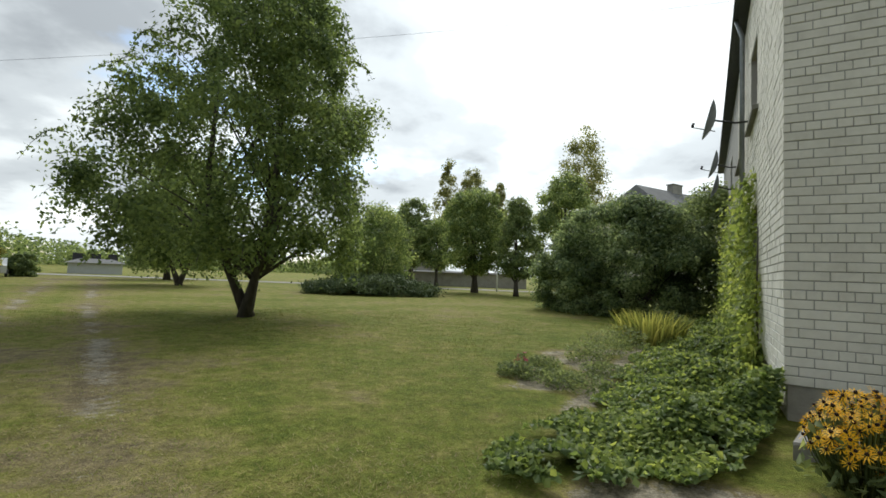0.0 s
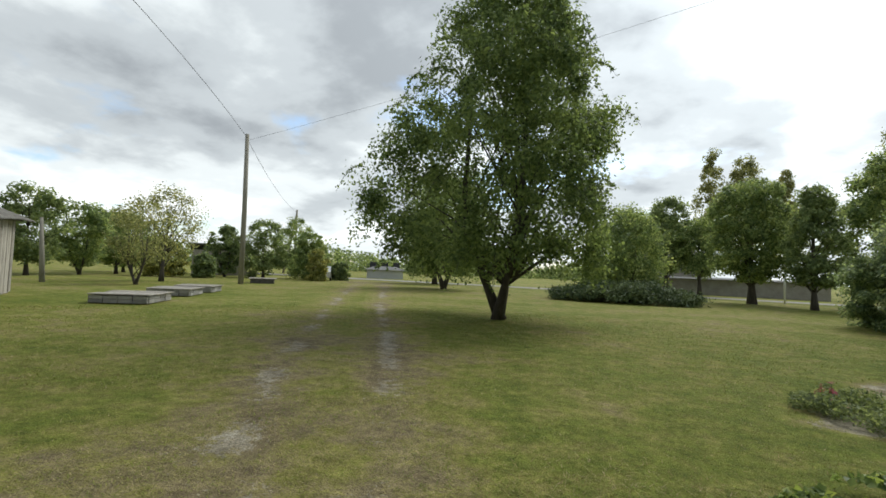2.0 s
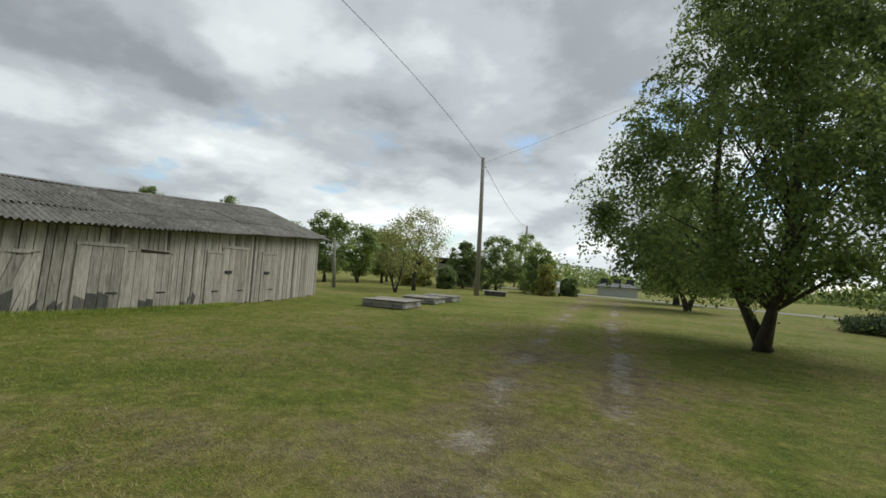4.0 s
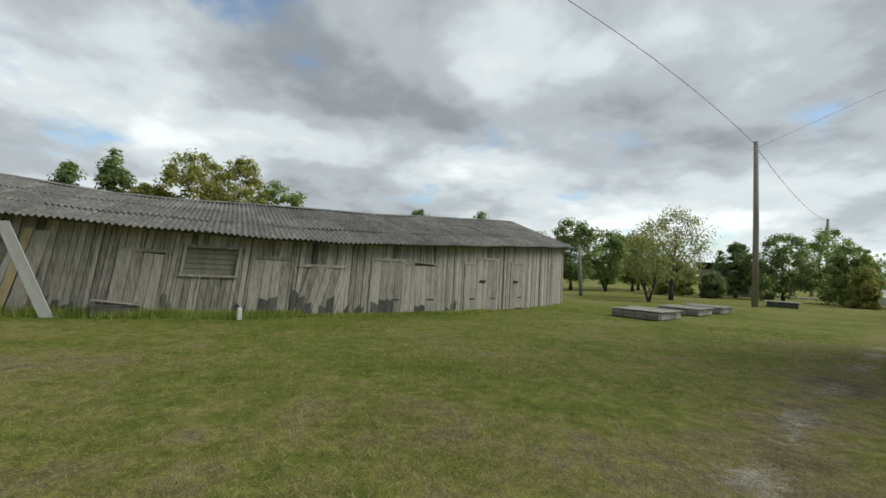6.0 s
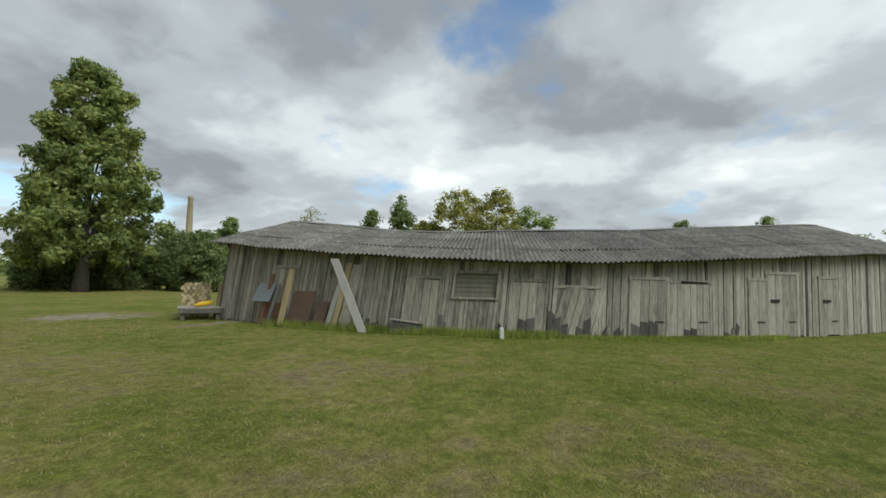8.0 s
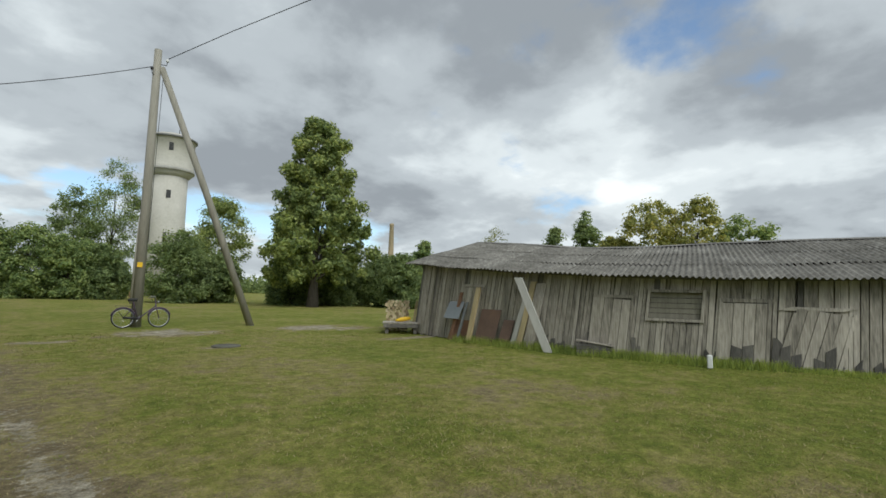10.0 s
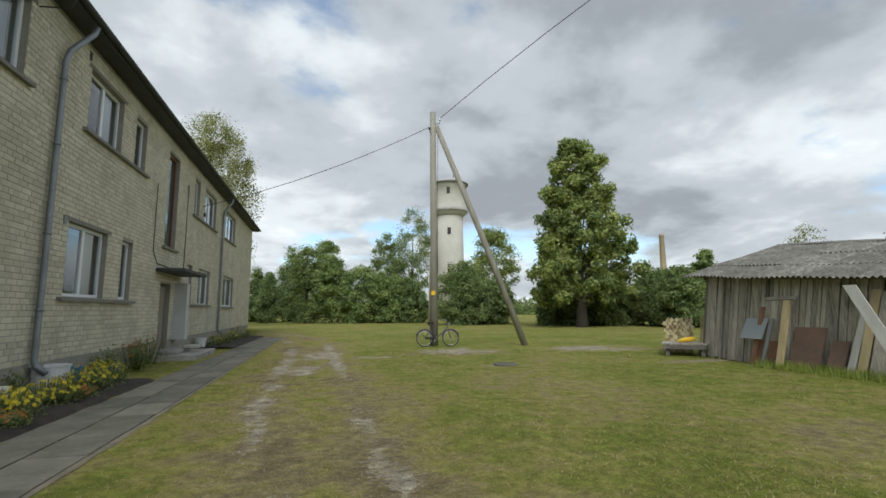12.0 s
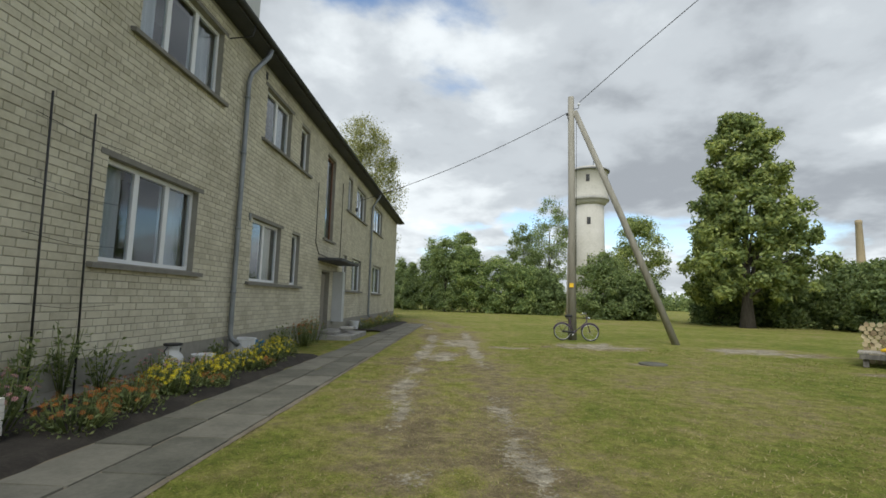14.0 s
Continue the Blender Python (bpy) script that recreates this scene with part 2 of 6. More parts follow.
M["soil_pale"] = material("trodden earth", [(0.10, 0.085, 0.06), (0.17, 0.145, 0.105), (0.24, 0.21, 0.155)], 3, 1.0, 0.6, 40)
M["sand"] = material("pale sandy earth", [(0.21, 0.19, 0.145), (0.31, 0.285, 0.23)], 3, 1.0, 0.6, 60)
M["gravel"] = material("pale gravel road", [(0.25, 0.24, 0.21), (0.36, 0.345, 0.31)], 2, 1.0, 0.5, 30)
M["wire"] = material("black cable", [(0.015, 0.015, 0.016), (0.03, 0.03, 0.03)], 5, 0.6)
M["rubber"] = material("black rubber", [(0.02, 0.02, 0.02), (0.035, 0.035, 0.035)], 9, 0.85)
M["chrome"] = material("worn chrome", [(0.4, 0.4, 0.41), (0.55, 0.55, 0.56)], 9, 0.3, metal=0.9)
M["bike"] = material("dark violet bicycle paint", [(0.05, 0.03, 0.06), (0.08, 0.05, 0.09)], 9, 0.4)
M["yellow"] = material("yellow plastic", [(0.70, 0.42, 0.02), (0.80, 0.52, 0.03)], 9, 0.5)
M["blue"] = material("blue plastic", [(0.05, 0.22, 0.42), (0.08, 0.30, 0.52)], 9, 0.5)
M["car"] = material("white car paint", [(0.62, 0.63, 0.64), (0.72, 0.73, 0.74)], 2, 0.3)


def glass(name):
    m = bpy.data.materials.new(name)
    m.use_nodes = True
    b = m.node_tree.nodes["Principled BSDF"]
    b.inputs["Base Color"].default_value = (0.85, 0.9, 0.92, 1)
    b.inputs["Roughness"].default_value, b.inputs["IOR"].default_value = 0.02, 1.5
    b.inputs["Transmission Weight"].default_value = 1.0
    return m


M["glass"] = glass("window glass")


# ---- mesh helpers ----
def link(name, verts, faces, mat, parent=None, smooth=False, label="", category="", group="", kind=""):
    me = bpy.data.meshes.new(name)
    if isinstance(verts, np.ndarray) and isinstance(faces, np.ndarray):
        k = faces.shape[1]
        me.vertices.add(len(verts))
        me.vertices.foreach_set("co", np.ascontiguousarray(verts, np.float32).ravel())
        me.loops.add(faces.size)
        me.loops.foreach_set("vertex_index", np.ascontiguousarray(faces, np.int32).ravel())
        me.polygons.add(len(faces))
        me.polygons.foreach_set("loop_start", np.arange(0, faces.size, k, dtype=np.int32))
        me.update(calc_edges=True)
    else:
        me.from_pydata([tuple(map(float, p)) for p in verts], [], faces)
    me.materials.append(mat)
    if smooth:
        me.shade_smooth()
    me.update()
    ob = new(name, me)
    if parent is not None:
        ob.parent = parent
    return tagged(ob, label, category, group, kind)


def thing(name, at=(0, 0, 0), label="", category="", group="", kind="", turn=0.0):
    e = new(name)
    e.empty_display_size = 0.2
    e.matrix_basis = pose(*at, 0, 0, turn)
    return tagged(e, label, category, group, kind)


def part(name, bm, mat, parent, label="", smooth=False):
    me = bpy.data.meshes.new(name)
    bm.to_mesh(me)
    bm.free()
    me.materials.append(mat)
    if smooth:
        me.shade_smooth()
    ob = new(name, me)
    ob.parent = parent
    return tagged(ob, label)


def box_bm(lo, hi, bevel=0.0, m=None):
    bm = bmesh.new()
    bmesh.ops.create_cube(bm, size=1.0)
    lo, hi = Vector(lo), Vector(hi)
    for v in bm.verts:
        v.co = Vector([lo[i] + (v.co[i] + 0.5) * (hi[i] - lo[i]) for i in range(3)])
    if bevel:
        bmesh.ops.bevel(bm, geom=bm.edges[:], offset=bevel, segments=1, affect="EDGES", profile=0.5)
    if m is not None:
        bmesh.ops.transform(bm, matrix=m, verts=bm.verts)
    return bm


def box(name, lo, hi, mat, parent, bevel=0.0, label="", m=None):
    return part(name, box_bm(lo, hi, bevel, m), mat, parent, label)


def tube_data(points, radii, sides=8, cap=True):
    pts = [Vector(p) for p in points]
    if isinstance(radii, (int, float)):
        radii = [radii] * len(pts)
    vs, fs = [], []
    ref = None
    for i, p in enumerate(pts):
        d = (pts[min(i + 1, len(pts) - 1)] - pts[max(i - 1, 0)]).normalized()
        if ref is None:
            ref = d.orthogonal().normalized()
        ref = (ref - d * ref.dot(d)).normalized()
        b = d.cross(ref)
        for k in range(sides):
            a = 2 * math.pi * k / sides
            vs.append(p + (ref * math.cos(a) + b * math.sin(a)) * radii[i])
    for i in range(len(pts) - 1):
        for k in range(sides):
            a, b2 = i * sides + k, i * sides + (k + 1) % sides
            fs.append((a, b2, b2 + sides, a + sides))
    if cap:
        fs.append(tuple(reversed(range(sides))))
        fs.append(tuple(range((len(pts) - 1) * sides, len(pts) * sides)))
    return vs, fs


def tubes(name, runs, mat, parent, sides=8, label="", **tags):
    vs, fs = [], []
    for pts, rad in runs:
        v, f = tube_data(pts, rad, sides)
        o = len(vs)
        vs += v
        fs += [tuple(i + o for i in q) for q in f]
    return link(name, vs, fs, mat, parent, True, label, **tags)


def lathe(name, profile, mat, parent, sides=24, at=(0, 0, 0), label=""):
    vs, fs = [], []
    for r, z in profile:
        for k in range(sides):
            a = 2 * math.pi * k / sides
            vs.append((at[0] + r * math.cos(a), at[1] + r * math.sin(a), at[2] + z))
    for i in range(len(profile) - 1):
        for k in range(sides):
            a, b = i * sides + k, i * sides + (k + 1) % sides
            fs.append((a, b, b + sides, a + sides))
    fs.append(tuple(range((len(profile) - 1) * sides, len(profile) * sides)))
    fs.append(tuple(reversed(range(sides))))
    return link(name, vs, fs, mat, parent, True, label)


def blades(centres, normals, length, width, rng, fold=0.25):
    """Small folded leaves: each a diamond of two triangles."""
    n = len(centres)
    nr = normals + rng.normal(0, 0.55, (n, 3))
    nr /= np.linalg.norm(nr, axis=1)[:, None] + 1e-9
    t = np.cross(nr, rng.normal(0, 1, (n, 3)))
    t /= np.linalg.norm(t, axis=1)[:, None] + 1e-9
    b = np.cross(nr, t)
    ln = (length * rng.uniform(0.65, 1.35, n))[:, None]
    wd = (width * rng.uniform(0.65, 1.35, n))[:, None]
    p = np.stack([centres - t * ln * 0.5, centres + b * wd * 0.5 - nr * wd * fold, centres + t * ln * 0.5, centres - b * wd * 0.5 - nr * wd * fold], 1)
    v = p.reshape(-1, 3)
    i = np.arange(n)[:, None] * 4
    f = np.concatenate([i + [0, 1, 2], i + [0, 2, 3]], 1).reshape(-1, 3)
    return v, f


def spot(heading, dist):
    return -math.sin(radians(heading)) * dist, math.cos(radians(heading)) * dist

# ---- ground ----
RUTS = [[(0.9, 2.0), (0.45, 4.5), (0.27, 7), (0.0, 11.5), (-0.5, 18), (-0.9, 24), (-2.2, 29), (-5, 34), (-10, 40)],
        [(-0.6, 4.0), (-1.25, 7.5), (-1.4, 9.5), (-1.75, 16.8), (-2.4, 23), (-3.7, 28), (-6.5, 33), (-11, 38)],
        [(1.1, -0.6), (1.86, -2.8), (4.8, -7.5), (10.6, -15.6), (18, -27), (28, -42)],
        [(1.9, -0.2), (2.7, -2.1), (5.5, -5.5), (10.4, -12.2), (16, -20.2), (27, -36), (33, -44)]]


TRAIL = [(-1.75, -5.3), (-2.4, -6.2), (-3.2, -7.6), (-4.4, -9.4), (-6.0, -11.6), (-8.0, -14.5)]


def near_line(x, y, line):
    d = np.full(x.shape, 1e9)
    for (ax, ay), (bx, by) in zip(line, line[1:]):
        ux, uy = bx - ax, by - ay
        s = np.clip(((x - ax) * ux + (y - ay) * uy) / (ux * ux + uy * uy), 0, 1)
        d = np.minimum(d, np.hypot(x - ax - s * ux, y - ay - s * uy))
    return d


def lumps(x, y, seed):
    """Smooth irregular field in -1..1 from a few crossing waves."""
    r = np.random.default_rng(seed)
    v = np.zeros(x.shape)
    for k in range(10):
        a, f, p = r.uniform(0, 6.28), r.uniform(0.5, 4.5), r.uniform(0, 6.28)
        v += np.sin(f * (x * math.cos(a) + y * math.sin(a)) + p) / (1 + 0.25 * f)
    return v / 3.2


def wear(x, y):
    w = np.zeros(x.shape)
    for i, line in enumerate(RUTS):
        d = near_line(x, y, line)
        front = 1.05 if i < 2 else 0.98
        w = np.maximum(w, front * np.clip(1.1 - (d + 0.10 * lumps(x * 2.3, y * 2.3, 20 + i)) / 0.33, 0, 1) * np.clip(0.74 + 0.75 * lumps(x * 1.1, y * 1.1, 3 + i), 0, 1))
        w = np.maximum(w, 0.36 * np.clip(1.2 - d / 0.95, 0, 1))
    for cx, cy, rx, ry in [(-1.9, -3.1, 0.9, 0.25), (-1.75, -6.6, 0.45, 0.5), (-2.3, -5.9, 0.35, 0.4), (-3.0, -8.2, 0.6, 1.1), (-4.0, -9.6, 0.5, 0.5), (4.0, 16.9, 1.3, 1.2), (9.3, 16.8, 1.6, 1.1), (0.9, 15.4, 0.7, 0.25), (10.3, 12.0, 1.1, 0.3), (4.0, 12.2, 0.35, 0.2), (-0.75, 16.5, 0.7, 1.6), (-1.0, 12.5, 0.5, 1.0)]:
        e = np.hypot((x - cx) / rx, (y - cy) / ry)
        w = np.maximum(w, 0.9 * np.clip(1.5 - e + 0.5 * lumps(x * 2, y * 2, 9), 0, 1))
    w = np.maximum(w, 0.85 * np.clip(1.2 - near_line(x, y, TRAIL) / 0.24, 0, 1))
    return w


def lush(x, y):
    """How fresh the grass is, -1 dry to 1 green: dry in the trodden yard, green by the barn and on the shaded lawn."""
    v = 0.55 * lumps(x * 0.34, y * 0.34, 14) + 0.45 * lumps(x * 1.1, y * 1.1, 15)
    foot = near_line(x, y, [(11.0, 12.5), (11.1, 7), (12.0, 3.4), (12.9, 1.2), (15.8, -3), (21.5, -8)])
    v = v + 1.3 * np.exp(-((foot / 1.5) ** 2)) + 0.5 * np.exp(-((foot / 6.0) ** 2))
    for cx, cy, r, k in [(-2.5, -11, 7.0, 1.0), (14, -16, 8.0, 0.6), (9, 21, 8.0, 0.55), (-0.5, 5.2, 2.6, -0.25), (5.5, 6.0, 4.0, -0.6), (9, 8.5, 2.6, -0.3), (3.5, -4.5, 3.5, -0.55), (-1.9, 3.6, 0.8, 0.8)]:
        v = v + k * np.exp(-(((x - cx) ** 2 + (y - cy) ** 2) / r ** 2))
    return np.clip(v, -1.2, 1.2)


def build_ground():
    def axis(fine, step, far):
        a = list(np.arange(0, fine, step))
        while a[-1] < far:
            a.append(a[-1] + max(step, (a[-1] - fine + 1.0) * 0.16 + step))
        return np.array([-v for v in reversed(a[1:])] + a)

    xs, ys = axis(22, 0.17, 2500), axis(26, 0.17, 2500)
    X, Y = np.meshgrid(xs, ys)
    W = wear(X, Y)
    damp = np.clip(1 - np.hypot(X, Y) / 60, 0, 1)
    Z = 0.02 * lumps(X * 0.5, Y * 0.5, 5) * damp - 0.03 * np.clip(W - 0.35, 0, 1) * damp
    Z -= 0.02
    nx, ny = len(xs), len(ys)
    v = np.stack([X.ravel(), Y.ravel(), Z.ravel()], 1)
    i = (np.arange(ny - 1)[:, None] * nx + np.arange(nx - 1)[None]).ravel()
    f = np.stack([i, i + 1, i + nx + 1, i + nx], 1)
    m = bpy.data.materials.new("mown lawn with worn earth")
    m.use_nodes = True
    nt = m.node_tree
    n, l = nt.nodes, nt.links
    bs = n["Principled BSDF"]
    tc = n.new("ShaderNodeTexCoord")

    def noi(s, det=6.0, rough=0.6):
        q = n.new("ShaderNodeTexNoise")
        l.new(tc.outputs["Object"], q.inputs["Vector"])
        q.inputs["Scale"].default_value, q.inputs["Detail"].default_value, q.inputs["Roughness"].default_value = s, det, rough
        return q.outputs["Fac"]

    def mth(op, a, b):
        q = n.new("ShaderNodeMath")
        q.operation = op
        for k, x in enumerate((a, b)):
            if isinstance(x, (int, float)):
                q.inputs[k].default_value = x
            else:
                l.new(x, q.inputs[k])
        return q.outputs[0]

    def ramp(fac, stops):
        r = n.new("ShaderNodeValToRGB")
        e = r.color_ramp.elements
        while len(e) < len(stops):
            e.new(0.5)
        for el, (p, c) in zip(e, stops):
            el.position, el.color = p, (*c, 1)
        l.new(fac, r.inputs[0])
        return r.outputs[0]

    fac = mth("ADD", mth("MULTIPLY", noi(0.35), 0.32), mth("ADD", mth("MULTIPLY", noi(2.1), 0.34), mth("MULTIPLY", noi(55.0, 5, 0.8), 0.34)))
    fac = mth("ADD", mth("MULTIPLY", mth("SUBTRACT", fac, 0.5), 2.0), 0.50)
    att = n.new("ShaderNodeAttribute")
    att.attribute_name = "bare"
    fac = mth("ADD", fac, mth("MULTIPLY", mth("MINIMUM", att.outputs["Fac"], 0.4), 0.42))
    green = n.new("ShaderNodeAttribute")
    green.attribute_name = "fresh"
    fac = mth("SUBTRACT", fac, mth("MULTIPLY", green.outputs["Fac"], 0.075))
    grass = ramp(fac, [(0.26, (0.125, 0.165, 0.024)), (0.44, (0.2, 0.222, 0.042)), (0.56, (0.285, 0.262, 0.078)), (0.67, (0.29, 0.24, 0.125)), (0.78, (0.19, 0.15, 0.085))])
    earth = ramp(mth("ADD", mth("MULTIPLY", noi(3.0), 0.5), mth("MULTIPLY", noi(45.0, 4), 0.5)), [(0.36, (0.2, 0.17, 0.115)), (0.5, (0.36, 0.32, 0.235)), (0.62, (0.52, 0.47, 0.37))])
    mask = mth("ADD", att.outputs["Fac"], mth("ADD", mth("MULTIPLY", mth("SUBTRACT", noi(16.0, 6, 0.78), 0.5), 2.1), mth("MULTIPLY", mth("SUBTRACT", noi(1.6, 4), 0.5), 0.9)))
    mk = ramp(mask, [(0.56, (0, 0, 0)), (0.72, (1, 1, 1))])
    mix = n.new("ShaderNodeMix")
    mix.data_type = "RGBA"
    l.new(mk, mix.inputs[0])
    l.new(grass, mix.inputs[6])
    l.new(earth, mix.inputs[7])
    grain = mth("ADD", 0.375, mth("ADD", mth("MULTIPLY", noi(17.0, 6, 0.85), 0.66), mth("MULTIPLY", noi(5.0, 4, 0.7), 0.52)))
    tone = n.new("ShaderNodeVectorMath")
    tone.operation = "SCALE"
    l.new(mix.outputs[2], tone.inputs[0])
    l.new(mth("POWER", grain, 2.9), tone.inputs["Scale"])
    l.new(tone.outputs[0], bs.inputs["Base Color"])
    bs.inputs["Roughness"].default_value, bs.inputs["Specular IOR Level"].default_value = 0.95, 0.15
    b = n.new("ShaderNodeBump")
    b.inputs["Strength"].default_value, b.inputs["Distance"].default_value = 1.0, 0.035
    l.new(mth("ADD", noi(60.0, 4), noi(14.0, 4)), b.inputs["Height"])
    l.new(b.outputs[0], bs.inputs["Normal"])
    ob = link("ground", v, f, m, None, True, "mown lawn, patchy and dry, with worn wheel ruts", "ground", kind="structure")
    fresh = ob.data.attributes.new("fresh", "FLOAT", "POINT")
    fresh.data.foreach_set("value", lush(X, Y).ravel().astype(np.float32))
    a = ob.data.attributes.new("bare", "FLOAT", "POINT")
    a.data.foreach_set("value", W.ravel().astype(np.float32))
    return ob


build_ground()


# ---- trees and shrubs ----
def crown_points(rng, n_clump, height, base, radius, shape, squash=0.35):
    """Centres of leaf clumps inside an uneven crown."""
    out = []
    lob = [(rng.uniform(0, 6.28), rng.uniform(0.1, 0.9), rng.uniform(0.72, 1.16)) for _ in range(11)]
    while len(out) < n_clump:
        t = rng.uniform(0, 1)
        a = rng.uniform(0, 6.283)
        if shape == "dome":
            p = math.sqrt(max(0.0, 1 - max(0.0, (t - squash) / (1 - squash)) ** 2.2)) * (0.72 + 0.28 * min(1, t / squash))
        elif shape == "apple":
            p = float(np.interp(t, [0, 0.15, 0.36, 0.6, 0.82, 1], [0.7, 0.95, 1.0, 0.84, 0.6, 0.2]))
        elif shape == "spire":
            p = float(np.interp(t, [0, 0.08, 0.25, 0.5, 0.75, 0.92, 1], [0.62, 0.95, 1.0, 0.8, 0.6, 0.32, 0.1])) * (0.86 + 0.14 * math.sin(t * 40))
        elif shape == "cone":
            p = (1 - t) ** 0.75 * min(1.0, 0.45 + t * 3.0)
        elif shape == "egg":
            p = math.sin(math.pi * min(1, 0.12 + 0.88 * t ** 0.8)) ** 0.6
        else:
            p = math.sqrt(max(0.0, 1 - (2 * t - 1) ** 2)) * 0.9 + 0.1
        k = 1.0
        for la, lt, lf in lob:
            w = math.exp(-((math.sin((a - la) / 2) / 0.35) ** 2) - ((t - lt) / 0.22) ** 2)
            k += (lf - 1) * w
        r = radius * p * k * rng.uniform(0.0, 1.0) ** 0.42
        if rng.uniform() > p + 0.15:
            continue
        out.append((math.cos(a) * r, math.sin(a) * r, base + (height - base) * t))
    return np.array(out)


def tree(name, at, height, radius, base, leaf, label, leaves=7000, size=0.16, clumps=90, spread=0.17, trunk=0.16, stems=1, shape="dome", bark="bark",
         seed=1, droop=0.0, category="tree", group="", limbs=16, lean=0.0, squash=0.35, aspect=0.6, shoots=0):
    rng = np.random.default_rng(seed)
    top = thing(name, (at[0], at[1], 0), label, category, group)
    clumps, leaves, spread, size = int(clumps * 1.9), int(leaves * 1.5), spread * 1.35, size * 1.15
    cl = crown_points(rng, clumps, height, base, radius, shape, squash)
    runs = []
    for k in range(stems):
        a = 6.283 * k / stems + rng.uniform(0, 1)
        off = 0.0 if stems == 1 else radius * 0.27
        h = height * (0.8 if stems == 1 else 0.62)
        pts, rad = [], []
        for j in range(7):
            t = j / 6
            bend = 0.05 * height * math.sin(t * 2.5 + k) * rng.uniform(0.5, 1)
            pts.append((math.cos(a) * off * min(1, t * 2.2) + lean * t + bend * 0.3, math.sin(a) * off * min(1, t * 2.2) + bend * 0.3, -0.05 + h * t))
            rad.append(trunk * ((1.45 if j == 0 else 1.0) - 0.86 * t) / (1 if stems == 1 else 1.35))
        runs.append((pts, rad))
    for c in cl[rng.choice(len(cl), min(limbs, len(cl)), replace=False)]:
        st = runs[rng.integers(stems)]
        j = int(np.clip((c[2] * 0.62) / (height * 0.8) * 6, 1, 4))
        p0, r0 = Vector(st[0][j]), st[1][j]
        p1 = Vector(c)
        mid = p0.lerp(p1, 0.5) + Vector((0, 0, 0.12 * (p1 - p0).length))
        runs.append(([p0, p0.lerp(mid, 0.5), mid, p1], [r0 * 0.42, r0 * 0.32, r0 * 0.2, r0 * 0.05]))
    twigs = []
    if shoots:
        rim = cl[np.argsort(-(np.hypot(cl[:, 0], cl[:, 1]) / radius + 0.35 * cl[:, 2] / height))[:shoots * 2]]
        for c in rim[rng.permutation(len(rim))[:shoots]]:
            out = np.array([c[0], c[1], 0]) / (math.hypot(c[0], c[1]) + 1e-6)
            reach, fall = rng.uniform(0.3, 0.9), rng.uniform(0.3, 1.1)
            run = [Vector(c + out * reach * t + np.array([0, 0, 0.55 * reach * t - (fall + 0.5 * reach) * t * t])) for t in (0, 0.25, 0.5, 0.75, 1.0)]
            twigs.append((run, [0.014, 0.012, 0.009, 0.006, 0.003]))
    tubes("trunk", runs + twigs, M[bark], top, 7)
    per = rng.dirichlet(np.full(len(cl), 2.0))
    cnt = np.maximum(1, (per * leaves).astype(int))
    ctr = np.repeat(cl, cnt, 0)
    sp = np.repeat(spread * radius * rng.uniform(0.6, 1.4, len(cl)), cnt)[:, None]
    d = rng.normal(0, 1, (len(ctr), 3))
    d /= np.linalg.norm(d, axis=1)[:, None]
    d *= rng.uniform(0, 1, (len(ctr), 1)) ** 0.5 * sp * [1.15, 1.15, 0.8]
    if droop:
        d[:, 2] -= np.abs(rng.normal(0, droop, len(d))) * np.hypot(ctr[:, 0], ctr[:, 1]) / radius
    pos = ctr + d
    pos[:, 2] = np.maximum(pos[:, 2], 0.03)
    nr = d / (np.linalg.norm(d, axis=1)[:, None] + 1e-6) + [0, 0, 0.7]
    if twigs:
        hang = []
        for run, _ in twigs:
            for t in rng.uniform(0.1, 1.0, 34):
                k = min(3, int(t * 4))
                hang.append(run[k].lerp(run[k + 1], t * 4 - k) + Vector(rng.normal(0, 0.05, 3)))
        hang = np.array([tuple(q) for q in hang])
        pos, nr = np.concatenate([pos, hang]), np.concatenate([nr, np.tile([0, 0, 0.4], (len(hang), 1))])
    v, f = blades(pos, nr, size, size * aspect, rng)
    link("crown", v, f, M[leaf], top)
    return top


MAIN = (4.98, -14.15)
tree("apple_tree", MAIN, 10.6, 4.25, 1.8, "leaf_apple", "big old apple tree with forked dark trunk on the lawn", 46000, 0.112, 270, 0.095, 0.2, 3,
     seed=11, droop=0.4, limbs=50, shape="apple", shoots=170)
tree("apple_tree", (16.51, -33.26), 9.31, 3.6, 1.6, "leaf_dark", "dark leafy apple tree beside the track", 14000, 0.2, 110, 0.16, 0.24, 2, seed=12, droop=0.4, group="trees along the track")
tree("apple_tree", (23.05, -44.12), 8.11, 3.4, 1.5, "leaf_dark", "dark leafy apple tree farther along the track", 8000, 0.24, 90, 0.17, 0.24, 1, seed=13, droop=0.4, group="trees along the track")
tree("willow_tree", (3.27, -35.08), 6.3, 3.2, 0.8, "leaf_linden", "low yellow-green willow behind the lawn", 14000, 0.17, 100, 0.17, 0.12, 3, seed=14, droop=0.5)
tree("linden_tree", (-4.79, -39.73), 8.77, 3.1, 1.7, "leaf_linden", "round-crowned linden on the lawn", 18000, 0.19, 220, 0.14, 0.26, 1, shape="round", seed=15, group="lindens by the road")
tree("linden_tree", (-7.43, -35.31), 7.56, 1.6, 1.6, "leaf_dark", "slim dark linden on the lawn", 10000, 0.17, 120, 0.2, 0.17, 1, shape="egg", seed=16, group="lindens by the road")
